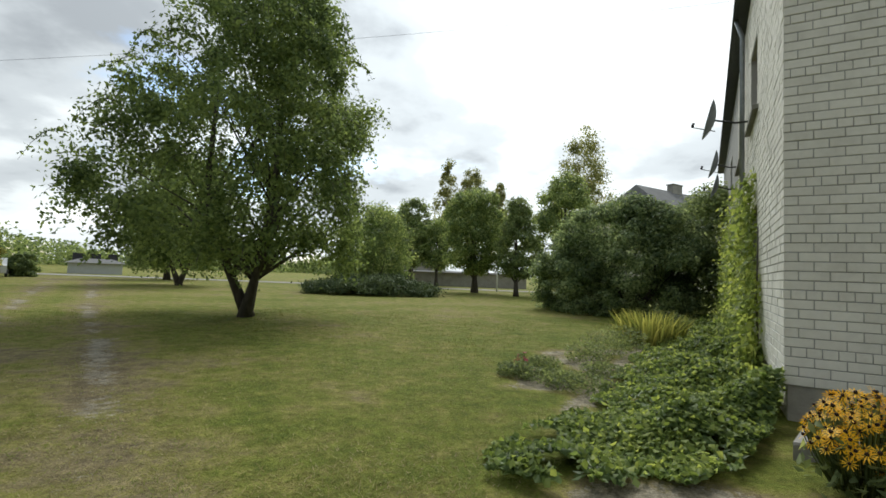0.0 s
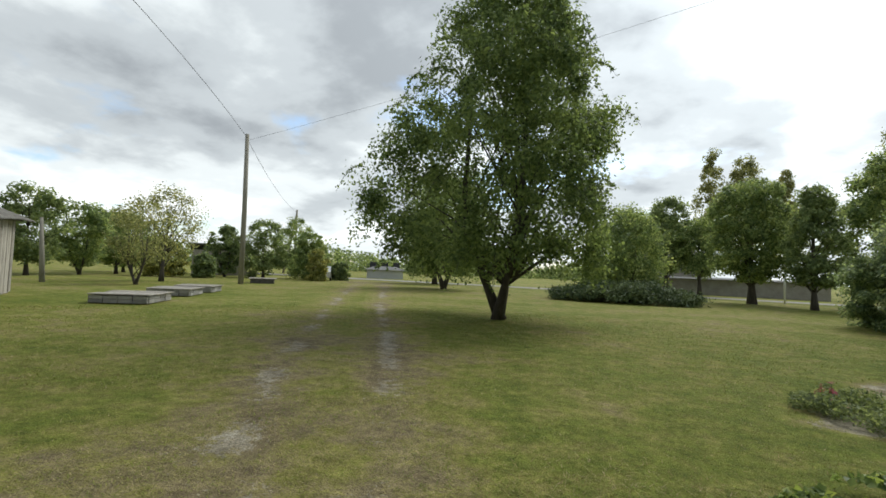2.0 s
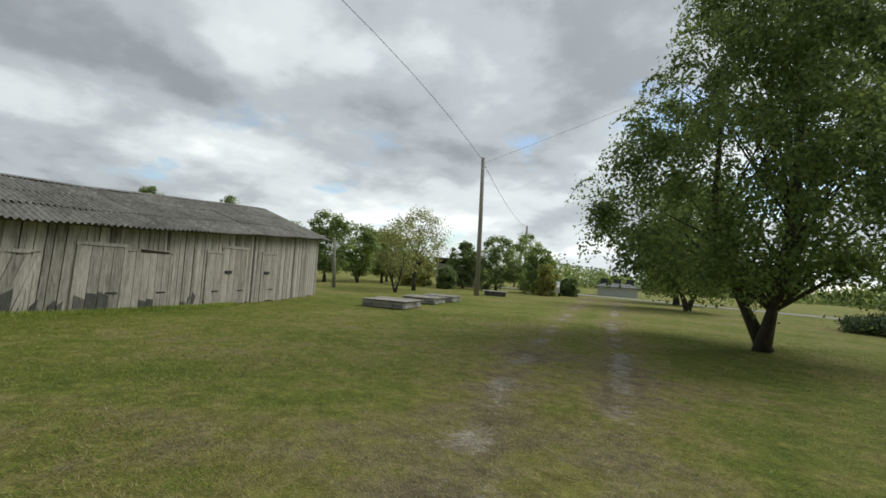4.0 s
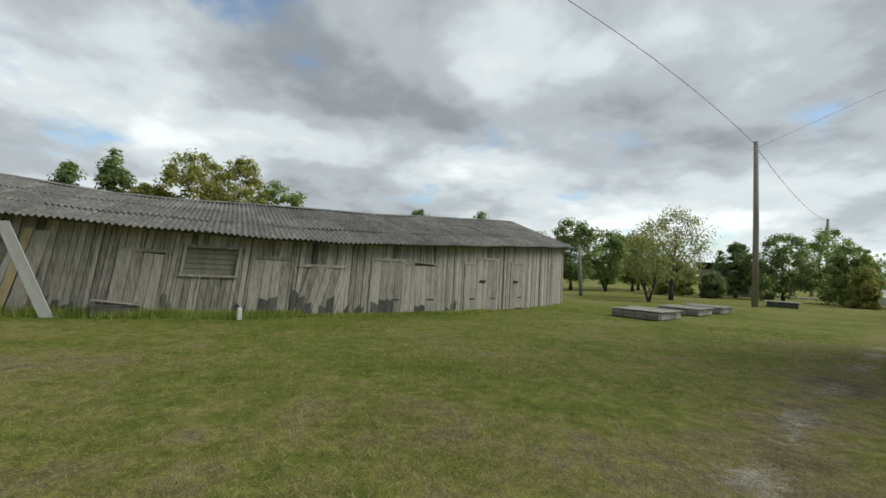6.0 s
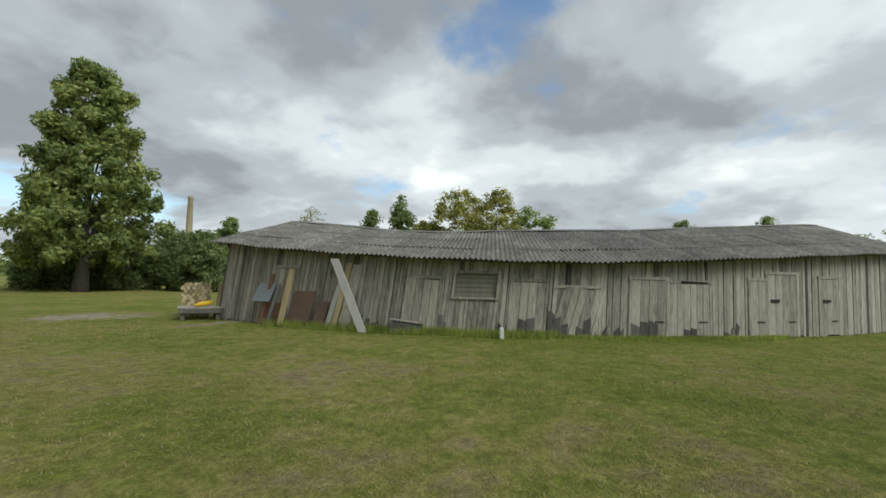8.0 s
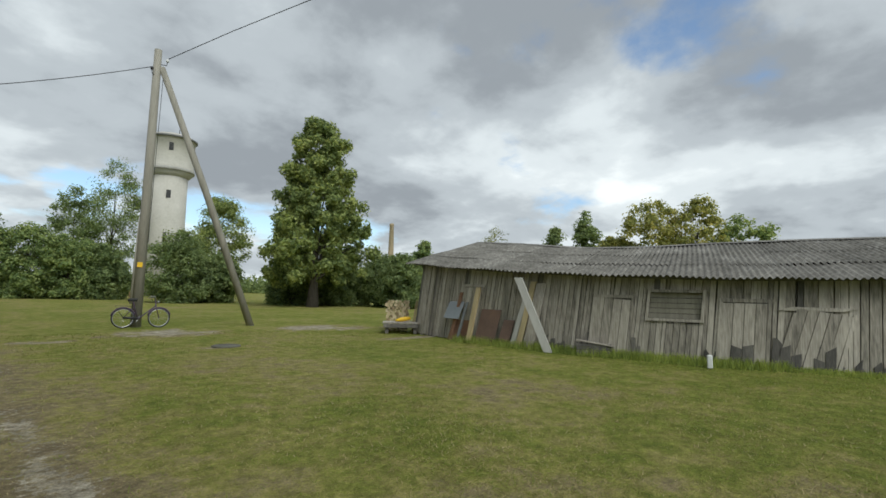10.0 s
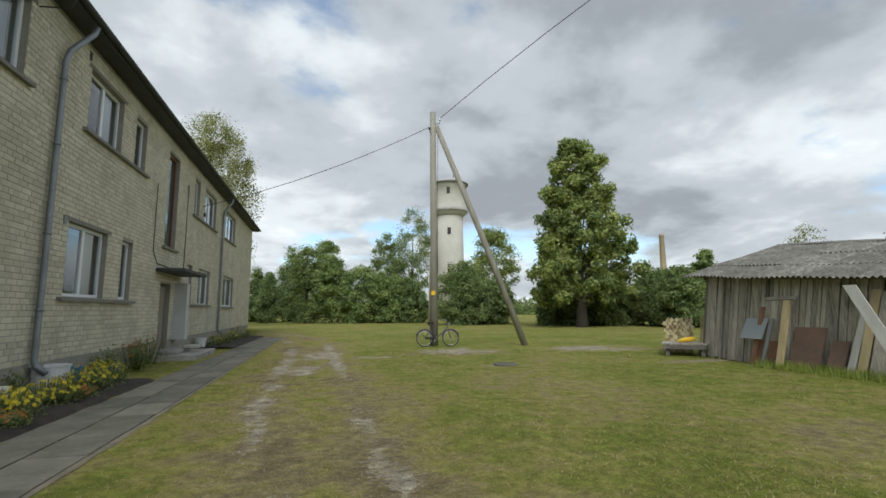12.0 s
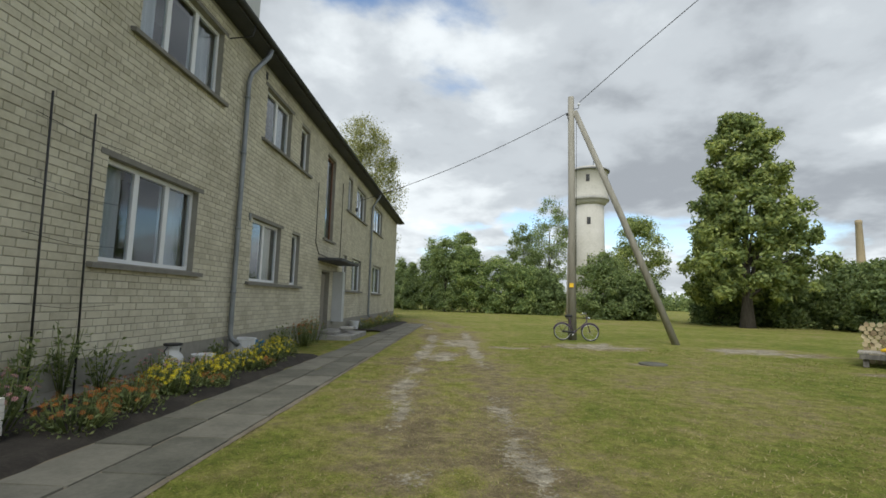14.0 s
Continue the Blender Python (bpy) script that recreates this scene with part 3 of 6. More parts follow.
tree("linden_tree", (1.05, -54.99), 9.97, 2.6, 2.2, "leaf_dark", "dark linden beyond the road", 9000, 0.24, 80, 0.2, 0.28, 1, shape="round", seed=17, group="lindens by the road")
tree("linden_tree", (-2.02, -53.46), 7.78, 2.6, 2.0, "leaf_linden", "young linden beyond the road", 8000, 0.24, 70, 0.2, 0.2, 1, shape="round", seed=18, group="lindens by the road")
for k, (x, y, hgt, rad) in enumerate([(-4.11, -74.89, 20, 2.3), (-8.46, -77.51, 20.2, 2.4), (-13.34, -78.9, 17.2, 2)]):
    tree("birch_tree", (x, y), hgt, rad, 6, "leaf_birch", "tall thin birch with airy top", 5200, 0.3, 60, 0.25, 0.2, 1, shape="egg", bark="bark_birch", seed=20 + k, droop=0.8, group="distant birches")
tree("birch_tree", (-20.02, -56.6), 20.54, 3.6, 6, "leaf_birch", "tall hanging birch behind the bushes", 9000, 0.26, 90, 0.2, 0.24, 1, shape="egg", bark="bark_birch", seed=24, droop=1.2)
tree("maple_tree", (-12.62, -40), 10.75, 3.5, 1.2, "leaf_linden", "dense green maple behind the bushes", 17000, 0.2, 120, 0.16, 0.25, 1, shape="egg", seed=25)
tree("lilac_bush", (-9.45, -20.02), 5.03, 3.7, 0.05, "leaf_lilac", "large lilac bush with dull green leaves", 40000, 0.125, 200, 0.10, 0.09, 6, shape="dome", seed=26, category="bush", squash=0.4, limbs=40)
tree("lilac_bush", (-7.15, -22.02), 2.9, 2.3, 0.03, "leaf_lilac", "lower lilac bush at the lawn's edge", 15000, 0.12, 90, 0.12, 0.06, 5, shape="dome", seed=27, category="bush")
tree("lilac_bush", (-13.63, -20.08), 5.58, 3.2, 0.05, "leaf_dark", "dark lilac bush by the house", 18000, 0.14, 120, 0.17, 0.08, 5, shape="dome", seed=28, category="bush")


def low_shrub(name, at, rx, ry, hgt, leaf, label, n, size, seed, turn=0.0):
    rng = np.random.default_rng(seed)
    top = thing(name, (at[0], at[1], 0), label, "shrub", turn=turn)
    c = []
    while len(c) < 170:
        a, r = rng.uniform(0, 6.283), rng.uniform(0, 1) ** 0.5
        c.append((math.cos(a) * r * rx, math.sin(a) * r * ry, hgt * (1 - 0.7 * r ** 3) * rng.uniform(0.35, 0.9)))
    c = np.array(c)
    runs = [([(0, 0, 0), tuple(q * [0.5, 0.5, 0.6]), tuple(q)], [0.035, 0.025, 0.008]) for q in c[:24]]
    tubes("stem", runs, M["bark"], top, 5)
    ctr = np.repeat(c, n // len(c), 0)
    d = rng.normal(0, 0.26, (len(ctr), 3)) * [1.2, 1.2, 0.55]
    p = ctr + d
    p[:, 2] = np.clip(p[:, 2], 0.03, None)
    v, f = blades(p, d + [0, 0, 0.35], size, size * 0.32, rng)
    link("foliage", v, f, M[leaf], top)
    return top


low_shrub("juniper_shrub", (2.95, -30.2), 4.1, 2.3, 1.25, "leaf_juniper", "low spreading dark juniper on the lawn", 30000, 0.2, 31, 6)

# trees behind the barn and in the orchard
for k, (x, y, hgt, rad, base, leaf, shp, lab) in enumerate([
        (33.13, 18.69, 8.0, 2.2, 1.0, "leaf_dark", "cone", "dark tree top showing over the barn"), (32.1, 20.78, 6.8, 2.2, 1.0, "leaf_dark", "cone", "dark tree top showing over the barn"),
        (34.25, 10.88, 8.3, 2.2, 1.5, "leaf_lime", "round", "yellowing tree behind the barn"), (33.41, 13.48, 8.2, 2.4, 1.5, "leaf_lime", "round", "yellowing tree behind the barn"),
        (35.5, 8.61, 7.0, 2.1, 1.0, "leaf_linden", "round", "green tree behind the barn"), (32.77, 16.08, 5.9, 1.8, 1.0, "leaf_lime", "round", "yellowing tree behind the barn"),
        (59.9, -3.41, 8.54, 2.6, 1.5, "leaf_dark", "dome", "far dark tree behind the barn"), (58.95, -11.17, 8.65, 2.2, 1.5, "leaf_dark", "dome", "far dark tree behind the barn"),
        (39.34, -15.62, 6.01, 2.3, 0.8, "leaf_dark", "round", "dark green leafy orchard tree"), (41.49, -19.85, 5.58, 2.4, 0.9, "leaf_linden", "round", "fresh green leafy orchard tree"),
        (44.14, -23.89, 5.46, 2.4, 0.9, "leaf_linden", "round", "fresh green leafy orchard tree"), (40.41, -11.82, 4.92, 2.3, 0.7, "leaf_linden", "round", "fresh green leafy orchard tree"),
        (39.21, -24.95, 3, 1.8, 0.2, "leaf_lime", "dome", "low yellow-green bush in the orchard"), (36.29, -26.63, 2.1, 1.0, 0.05, "leaf_dark", "dome", "small dark bush in the orchard"),
        (49.69, -27.56, 5.91, 3.2, 0.7, "leaf_linden", "round", "far green leafy orchard tree"), (45.97, -8.2, 5.91, 3.0, 0.7, "leaf_dark", "round", "far dark leafy orchard tree"),
        (36.94, -33.71, 5.69, 2.5, 0.2, "leaf_dark", "dome", "dense dark tree by the well"), (39.23, -31.08, 4.92, 1.7, 0.3, "leaf_dark", "dome", "dense dark tree by the well"),
        (34.2, -36.77, 4.8, 2.1, 0.1, "leaf_linden", "dome", "green bush by the well"), (30.41, -34.13, 3, 1.1, 0.1, "leaf_lime", "dome", "yellow-green bush by the parked car"),
        (31.56, -39.01, 1.8, 1.1, 0.02, "leaf_dark", "dome", "small round bush by the road"), (46.25, -47.74, 7.56, 3.0, 0.5, "leaf_linden", "dome", "far green tree by the road")]):
    tree("orchard_tree" if y < 5 and x < 55 else "background_tree", (x, y), hgt, rad, base, leaf, lab, 5200, 0.2, 70, 0.16, 0.13, 1 + k % 2, shape=shp, seed=40 + k, group="trees round the barn")
tree("apple_tree", (26.63, -15.5), 4.58, 1.9, 1.3, "leaf_birch", "small thin apple tree on the grass", 1700, 0.13, 70, 0.2, 0.11, 2, seed=70, droop=0.3, shape="round", group="young apple trees", limbs=30)
tree("apple_tree", (30.38, -19.25), 6.13, 2.5, 1.5, "leaf_birch", "leaning thin apple tree on the grass", 2600, 0.14, 90, 0.2, 0.13, 1, seed=71, droop=0.3, shape="round", lean=-0.7, group="young apple trees", limbs=34)
tree("bare_tree", (34.46, 28.93), 7.78, 1.7, 3.5, "leaf_birch", "half-bare thin tree behind the barn", 900, 0.13, 60, 0.2, 0.12, 1, seed=72, shape="dome", limbs=50)

# park beyond the poles
tree("chestnut_tree", (19.8, 37.0), 16.6, 5.3, 2.3, "leaf_chestnut", "tall full chestnut tree on the lawn", 30000, 0.34, 230, 0.085, 0.4, 1, shape="spire", seed=80, limbs=40, aspect=0.5, droop=0.35)
for k, (x, y, hgt, rad, base, leaf, shp, lab) in enumerate([
        (18.52, 57.07, 11.96, 3.2, 2.5, "leaf_chestnut", "round", "chestnut tree beyond the lawn"), (12.17, 47.57, 6.46, 2.9, 0.1, "leaf_dark", "dome", "dense dark bush in front of the tower"),
        (15.45, 47.75, 4.48, 2.0, 0.1, "leaf_dark", "dome", "dark bush in front of the tower"), (-7.84, 71.53, 10.86, 3.6, 0.3, "leaf_dark", "cone", "dark conifer in the hedge"),
        (-1.77, 59.97, 8.21, 2.5, 0.2, "leaf_linden", "egg", "pale green conifer in the hedge"), (-4.83, 60.86, 9.31, 2.7, 0.2, "leaf_dark", "dome", "dark tree in the hedge"),
        (1.85, 59.08, 6.68, 2.6, 0.1, "leaf_linden", "dome", "green bush in the hedge"), (4.92, 58.14, 6.24, 2.6, 0.1, "leaf_linden", "dome", "green bush in the hedge"),
        (7.75, 57.68, 5.36, 2.2, 0.1, "leaf_dark", "dome", "dark bush in the hedge"), (-3.21, 75.93, 12.62, 2.6, 3.0, "leaf_linden", "round", "tree rising over the hedge"),
        (10.91, 79.05, 19, 4.6, 2.0, "leaf_dark", "egg", "tall poplar beside the water tower"), (6.61, 78.19, 14.16, 3.2, 2.0, "leaf_dark", "egg", "tall poplar beside the water tower"),
        (28.22, 38.78, 4.92, 2.8, 0.1, "leaf_dark", "dome", "dark bush by the chestnut"), (29.87, 34.17, 6.35, 1.7, 0.1, "leaf_linden", "egg", "green bush by the barn"),
        (24.32, 40.67, 5.13, 2.6, 0.1, "leaf_dark", "dome", "dark bush by the chestnut"), (20.58, 42.51, 4.25, 2.6, 0.1, "leaf_dark", "dome", "dark bush by the chestnut"),
        (27.05, 33.86, 4.92, 2.3, 0.1, "leaf_dark", "dome", "dark bush by the barn"), (-12.62, 71.45, 7.56, 2.6, 0.1, "leaf_dark", "cone", "dark thuja past the house"),
        (-9.94, 65.6, 6.46, 2.0, 0.1, "leaf_dark", "cone", "dark thuja past the house"), (16.11, 50.66, 4.8, 2.2, 0.1, "leaf_dark", "dome", "dark bush under the tower"),
        (33.44, 36.53, 4.8, 2.6, 0.1, "leaf_dark", "dome", "dark bush by the barn"), (23.76, 46.13, 4.8, 2.6, 0.1, "leaf_dark", "dome", "dark bush under the tower")]):
    tree("park_tree" if hgt > 6.5 else "park_bush", (x, y), hgt, rad, base, leaf, lab, 9000, 0.24, 90, 0.2, 0.2, 1, shape=shp, seed=90 + k, group="park trees", category="tree" if hgt > 6.5 else "bush")
tree("birch_tree", (-12.94, 48.29), 21.42, 4.6, 7.0, "leaf_birch", "tall hanging birch behind the house", 24000, 0.16, 150, 0.14, 0.22, 1, shape="egg", bark="bark_birch", seed=120, droop=1.3)


def far_woods():
    rng = np.random.default_rng(7)
    c, n = [], []
    for k in range(1000):
        hd = rng.uniform(-182, 20)
        r = rng.uniform(150, 210)
        tall = 6.6 + 1.6 * math.sin(hd * 0.35) + 1.0 * math.sin(hd * 1.3)
        x, y = spot(hd, r)
        m = 90
        q = rng.normal(0, 1, (m, 3)) * [2.2, 2.2, 0] + [x, y, 0]
        q[:, 2] = rng.uniform(0.02, 1, m) ** 1.1 * tall * rng.uniform(0.7, 1.15)
        c.append(q)
    c = np.concatenate(c)
    v, f = blades(c, np.tile([0, 0, 0.6], (len(c), 1)), 1.0, 0.8, rng)
    link("far_woods", v, f, M["leaf_dark"], None, False, "low dark line of distant woods", "woods", kind="stuff")


far_woods()


# ---- the long brick house ----
FX, Y0, Y1, WALL_TOP, PLINTH = -5.36, 3.0, 35.5, 7.25, 0.55
COURSE, BRICK = 0.105, 0.275

# openings: y from, y to, z from, z to, panes, frame material
OPENINGS = [(6.0, 8.3, 1.86, 3.35, 3, "pvc"), (6.35, 8.75, 5.42, 6.82, 3, "pvc"), (10.65, 12.45, 1.78, 3.3, 2, "pvc"), (13.3, 14.0, 1.78, 3.3, 1, "pvc"),
            (11.0, 12.75, 5.38, 6.75, 2, "pvc"), (13.6, 14.4, 5.38, 6.75, 1, "pvc"), (16.5, 17.65, 3.6, 6.75, 1, "frame_brown"),
            (19.8, 20.6, 5.3, 6.75, 1, "pvc"), (21.5, 23.7, 5.3, 6.75, 2, "pvc"), (26.0, 28.8, 5.3, 6.75, 2, "pvc"),
            (19.4, 20.1, 1.78, 3.25, 1, "pvc"), (21.1, 23.1, 1.74, 3.25, 2, "pvc"), (26.2, 29.0, 1.74, 3.3, 2, "pvc"), (16.45, 17.5, 0.2, 2.38, 0, "door")]
# sills that run on under a neighbouring narrow window
LONG_SILLS = {10.65: 14.0, 11.0: 14.4, 19.8: 23.7, 19.4: 23.1}
NO_SILL = (13.3, 13.6, 21.5, 21.1)


def wall_with_openings(name, y0, y1, z0, z1, holes, thick, mat, parent, to_world):
    """A wall in the plane u = 0 .. -thick, cut by openings that go through it."""
    ys = sorted({y0, y1, *[h[0] for h in holes], *[h[1] for h in holes]})
    zs = sorted({z0, z1, *[h[2] for h in holes], *[h[3] for h in holes]})
    vs, fs = [], []

    def solid(i, j):
        if not (0 <= i < len(ys) - 1 and 0 <= j < len(zs) - 1):
            return False
        cy, cz = (ys[i] + ys[i + 1]) / 2, (zs[j] + zs[j + 1]) / 2
        return not any(h[0] < cy < h[1] and h[2] < cz < h[3] for h in holes)

    def quad(*p):
        o = len(vs)
        vs.extend(to_world(*q) for q in p)
        fs.append((o, o + 1, o + 2, o + 3))

    for i in range(len(ys) - 1):
        for j in range(len(zs) - 1):
            if not solid(i, j):
                continue
            a, b, c, d = ys[i], ys[i + 1], zs[j], zs[j + 1]
            quad((0, a, c), (0, b, c), (0, b, d), (0, a, d))
            quad((-thick, b, c), (-thick, a, c), (-thick, a, d), (-thick, b, d))
            if not solid(i - 1, j):
                quad((0, a, c), (0, a, d), (-thick, a, d), (-thick, a, c))
            if not solid(i + 1, j):
                quad((0, b, c), (-thick, b, c), (-thick, b, d), (0, b, d))
            if not solid(i, j - 1):
                quad((0, a, c), (-thick, a, c), (-thick, b, c), (0, b, c))
            if not solid(i, j + 1):
                quad((0, a, d), (0, b, d), (-thick, b, d), (-thick, a, d))
    return link(name, vs, fs, mat, parent)


def brick_cells(y0, y1, z0, z1, holes, rng):
    """Bricks of a wall: (y from, y to, z from, z to), stretcher courses with a header course every sixth."""
    cells = []
    n = int((z1 - z0) / COURSE)
    for j in range(n):
        za, zb = z0 + j * COURSE, z0 + (j + 1) * COURSE - 0.010
        ln = BRICK if j % 6 != 3 else BRICK / 2
        y = y0 - (ln / 2 if j % 2 else 0)
        while y < y1:
            a, b = max(y, y0) + 0.004, min(y + ln, y1) - 0.005
            y += ln
            spans = [(a, b)]
            for h in holes:
                if h[2] < zb and h[3] > za:
                    spans = [q for s, e in spans for q in ((s, min(e, h[0])), (max(s, h[1]), e))]
            for s, e in spans:
                if e - s > 0.03:
                    cells.append((s, e, za + rng.uniform(-0.001, 0.001), zb, rng.uniform(0.005, 0.013)))
    return cells


def brick_mesh(cells, to_world):
    vs, fs = [], []
    for a, b, c, d, p in cells:
        o = len(vs)
        e = 0.004
        for u, k in ((0.0, 0.0), (p, e)):
            vs += [to_world(u, a + k, c + k), to_world(u, b - k, c + k), to_world(u, b - k, d - k), to_world(u, a + k, d - k)]
        fs += [(o + 4, o + 5, o + 6, o + 7), (o, o + 1, o + 5, o + 4), (o + 1, o + 2, o + 6, o + 5), (o + 2, o + 3, o + 7, o + 6), (o + 3, o, o + 4, o + 7)]
    return vs, fs


def facade_point(u, y, z):
    return (FX + u, y, z)


def window(parent, y0, y1, z0, z1, panes, mat, to_world, curtains=True, deep=0.11, sill_end=None):
    w = thing("window")
    w.parent = parent

    def bar(name, a, b, c, d, u0, u1, m):
        vs = [to_world(u, y, z) for u in (u0, u1) for y, z in ((a, c), (b, c), (b, d), (a, d))]
        return link(name, vs, [(0, 3, 2, 1), (4, 5, 6, 7), (0, 1, 5, 4), (1, 2, 6, 5), (2, 3, 7, 6), (3, 0, 4, 7)], m, w)

    f = 0.07
    bar("frame_rail", y0, y1, z0, z0 + f, -deep - 0.06, -deep, mat)
    bar("frame_rail", y0, y1, z1 - f, z1, -deep - 0.06, -deep, mat)
    edges = [y0 + (y1 - y0) * k / panes for k in range(panes + 1)]
    for k, e in enumerate(edges):
        wd = f if k in (0, panes) else 0.11
        a = e if k == 0 else e - wd if k == panes else e - wd / 2
        bar("frame_post", a, a + wd, z0 + f, z1 - f, -deep - 0.06, -deep, mat)
    for a, b in zip(edges, edges[1:]):
        g = bar("pane", a + 0.03, b - 0.03, z0 + 0.03, z1 - 0.03, -deep - 0.036, -deep - 0.03, M["glass"])
        g.visible_shadow = False
    # dark panel behind the panes, room shade put into its colour
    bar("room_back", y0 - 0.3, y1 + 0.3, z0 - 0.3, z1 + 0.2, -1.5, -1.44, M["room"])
    if curtains:
        wd = (y1 - y0) * 0.3
        for a in (y0 + 0.02, y1 - wd):
            vs, fs = [], []
            for k in range(13):
                yy = a + wd * k / 12
                uu = -deep - 0.2 + 0.025 * math.sin(k * 1.9)
                vs += [to_world(uu, yy, z0 + 0.02), to_world(uu, yy, z1 - 0.05)]
            for k in range(12):
                fs.append((2 * k, 2 * k + 2, 2 * k + 3, 2 * k + 1))
            link("curtain", vs, fs, M["curtain"], w, True)
    # stone sill outside
    if sill_end is False:
        return w
    vs = [to_world(u, y, z) for u, z in ((-deep, z0 - 0.07), (0.10, z0 - 0.10), (0.10, z0 - 0.03), (-deep, z0 + 0.0)) for y in (y0 - 0.2, (sill_end or y1) + 0.2)]
    link("sill", vs, [(0, 1, 3, 2), (2, 3, 5, 4), (4, 5, 7, 6), (6, 7, 1, 0), (0, 2, 4, 6), (1, 7, 5, 3)], M["sill"], w)
    return w


def long_house():
    rng = np.random.default_rng(50)
    h = thing("apartment_house", (0, 0, 0), "two-storey house of pale cream brick with grey plinth", "house")
    wall_with_openings("front_wall", Y0, Y1, PLINTH, WALL_TOP, OPENINGS, 0.42, M["mortar"], h, facade_point)
    holes = [q for q in OPENINGS]
    cells = brick_cells(Y0, Y1, PLINTH, WALL_TOP, holes, rng)
    near = sorted([c for c in cells if 4.6 < c[0] < 9.0 and c[2] < 2.0], key=lambda c: c[0] + c[2])[:290]
    keep = set(near)
    vs, fs = brick_mesh([c for c in cells if c not in keep], facade_point)
    tagged(link("brickwork", vs, fs, M["brick"], h), "courses of pale cream brick", kind="stuff")
    box("plinth", (FX - 0.42, Y0, -0.1), (FX - 0.02, 16.4, PLINTH), M["plinth"], h)
    box("plinth", (FX - 0.42, 18.0, -0.1), (FX - 0.02, Y1, PLINTH), M["plinth"], h)
    box("end_wall", (FX - 10.5, Y1 - 0.4, -0.1), (FX - 0.42, Y1, WALL_TOP), M["brick"], h)
    box("end_wall", (FX - 10.5, Y0, -0.1), (FX - 0.42, Y0 + 0.4, WALL_TOP), M["brick"], h)
    box("back_wall", (FX - 10.5, Y0 + 0.4, -0.1), (FX - 10.1, Y1 - 0.4, WALL_TOP), M["brick"], h)
    # eave board, gutter and pitched roof
    box("eave", (FX - 0.1, Y0 - 0.4, WALL_TOP), (FX + 0.42, Y1 + 0.4, WALL_TOP + 0.09), M["eave"], h, 0.01)
    gut = []
    for k in range(9):
        a = math.pi + math.pi * k / 8
        gut.append((FX + 0.48 + 0.075 * math.cos(a), WALL_TOP + 0.1 + 0.075 * math.sin(a)))
    vs = [(x, y, z) for y in (Y0 - 0.4, Y1 + 0.45) for x, z in gut]
    link("gutter", vs, [(k, k + 1, k + 10, k + 9) for k in range(8)], M["eave"], h, True)
    vs = [(FX + 0.5, Y0 - 0.4, WALL_TOP + 0.1), (FX + 0.5, Y1 + 0.4, WALL_TOP + 0.1), (FX - 5.2, Y1 + 0.4, WALL_TOP + 2.2), (FX - 5.2, Y0 - 0.4, WALL_TOP + 2.2),
          (FX - 10.9, Y1 + 0.4, WALL_TOP + 0.1), (FX - 10.9, Y0 - 0.4, WALL_TOP + 0.1)]
    link("roof", vs, [(0, 1, 2, 3), (3, 2, 4, 5), (0, 3, 5), (1, 4, 2), (0, 5, 4, 1)], M["roof"], h)
    box("chimney", (FX - 1.3, 10.4, WALL_TOP + 0.3), (FX - 0.5, 11.3, WALL_TOP + 2.3), M["panel"], h, 0.02, "white rendered chimney")
    for y0, y1, z0, z1, n, m in OPENINGS:
        if n:
            window(h, y0, y1, z0, z1, n, M[m], facade_point, m == "pvc" and y1 - y0 > 1, 0.11, False if y0 in NO_SILL else LONG_SILLS.get(y0))
    # flat brick lintels a little proud above the near openings
    for y0, y1, z0, z1, n, m in OPENINGS[:6]:
        if y1 - y0 > 1:
            box("lintel", (FX - 0.1, y0 - 0.15, z1 + 0.003), (FX + 0.018, y1 + 0.15, z1 + 0.09), M["sill"], h)
    # front door with canopy and wing wall
    d = thing("entrance")
    d.parent = h
    for a, b in ((16.5, 16.97), (16.99, 17.46)):
        box("door_leaf", (FX - 0.2, a, 0.2), (FX - 0.15, b, 2.3), M["door"], d, 0.008)
        for z in (0.45, 1.35):
            box("door_panel", (FX - 0.148, a + 0.1, z), (FX - 0.135, b - 0.1, z + 0.7), M["door"], d, 0.006)
    box("canopy", (FX - 0.1, 15.9, 2.72), (FX + 0.85, 18.7, 2.82), M["eave"], d, 0.01, "dark flat canopy")
    box("wing_wall", (FX + 0.005, 17.95, 0.5), (FX + 0.42, 18.3, 2.45), M["panel"], d, 0.01, "light grey side panel")
    box("step", (FX + 0.0, 15.9, -0.05), (FX + 1.3, 18.6, 0.14), M["concrete"], d, 0.02)
    box("step", (FX + 0.0, 16.2, 0.144), (FX + 0.7, 17.9, 0.26), M["concrete"], d, 0.02)
    # rain pipes with collars and brackets
    for y in (9.75, 25.0):
        tubes("rain_pipe", [([(FX + 0.42, y + 0.35, WALL_TOP - 0.02), (FX + 0.40, y + 0.3, WALL_TOP - 0.2), (FX + 0.13, y + 0.05, WALL_TOP - 0.75), (FX + 0.10, y, WALL_TOP - 1.0),
                              (FX + 0.10, y, 0.62), (FX + 0.13, y, 0.5), (FX + 0.3, y, 0.38)], 0.055)], M["zinc"], h, 12, "grey zinc rain pipe")
        for z in (1.5, 2.9, 4.6, 5.9):
            lathe("pipe_collar", [(0.062, -0.03), (0.068, 0), (0.062, 0.03)], M["zinc"], h, 12, (FX + 0.10, y, z))
    tubes("cable", [([(FX + 0.03, 18.8, 6.2), (FX + 0.03, 18.8, 3.3), (FX + 0.03, 18.7, 2.8)], 0.014), ([(FX + 0.03, 15.5, 5.4), (FX + 0.03, 15.5, 3.3), (FX + 0.03, 15.9, 2.95), (FX + 0.03, 17.4, 2.9)], 0.012)], M["wire"], h, 6)
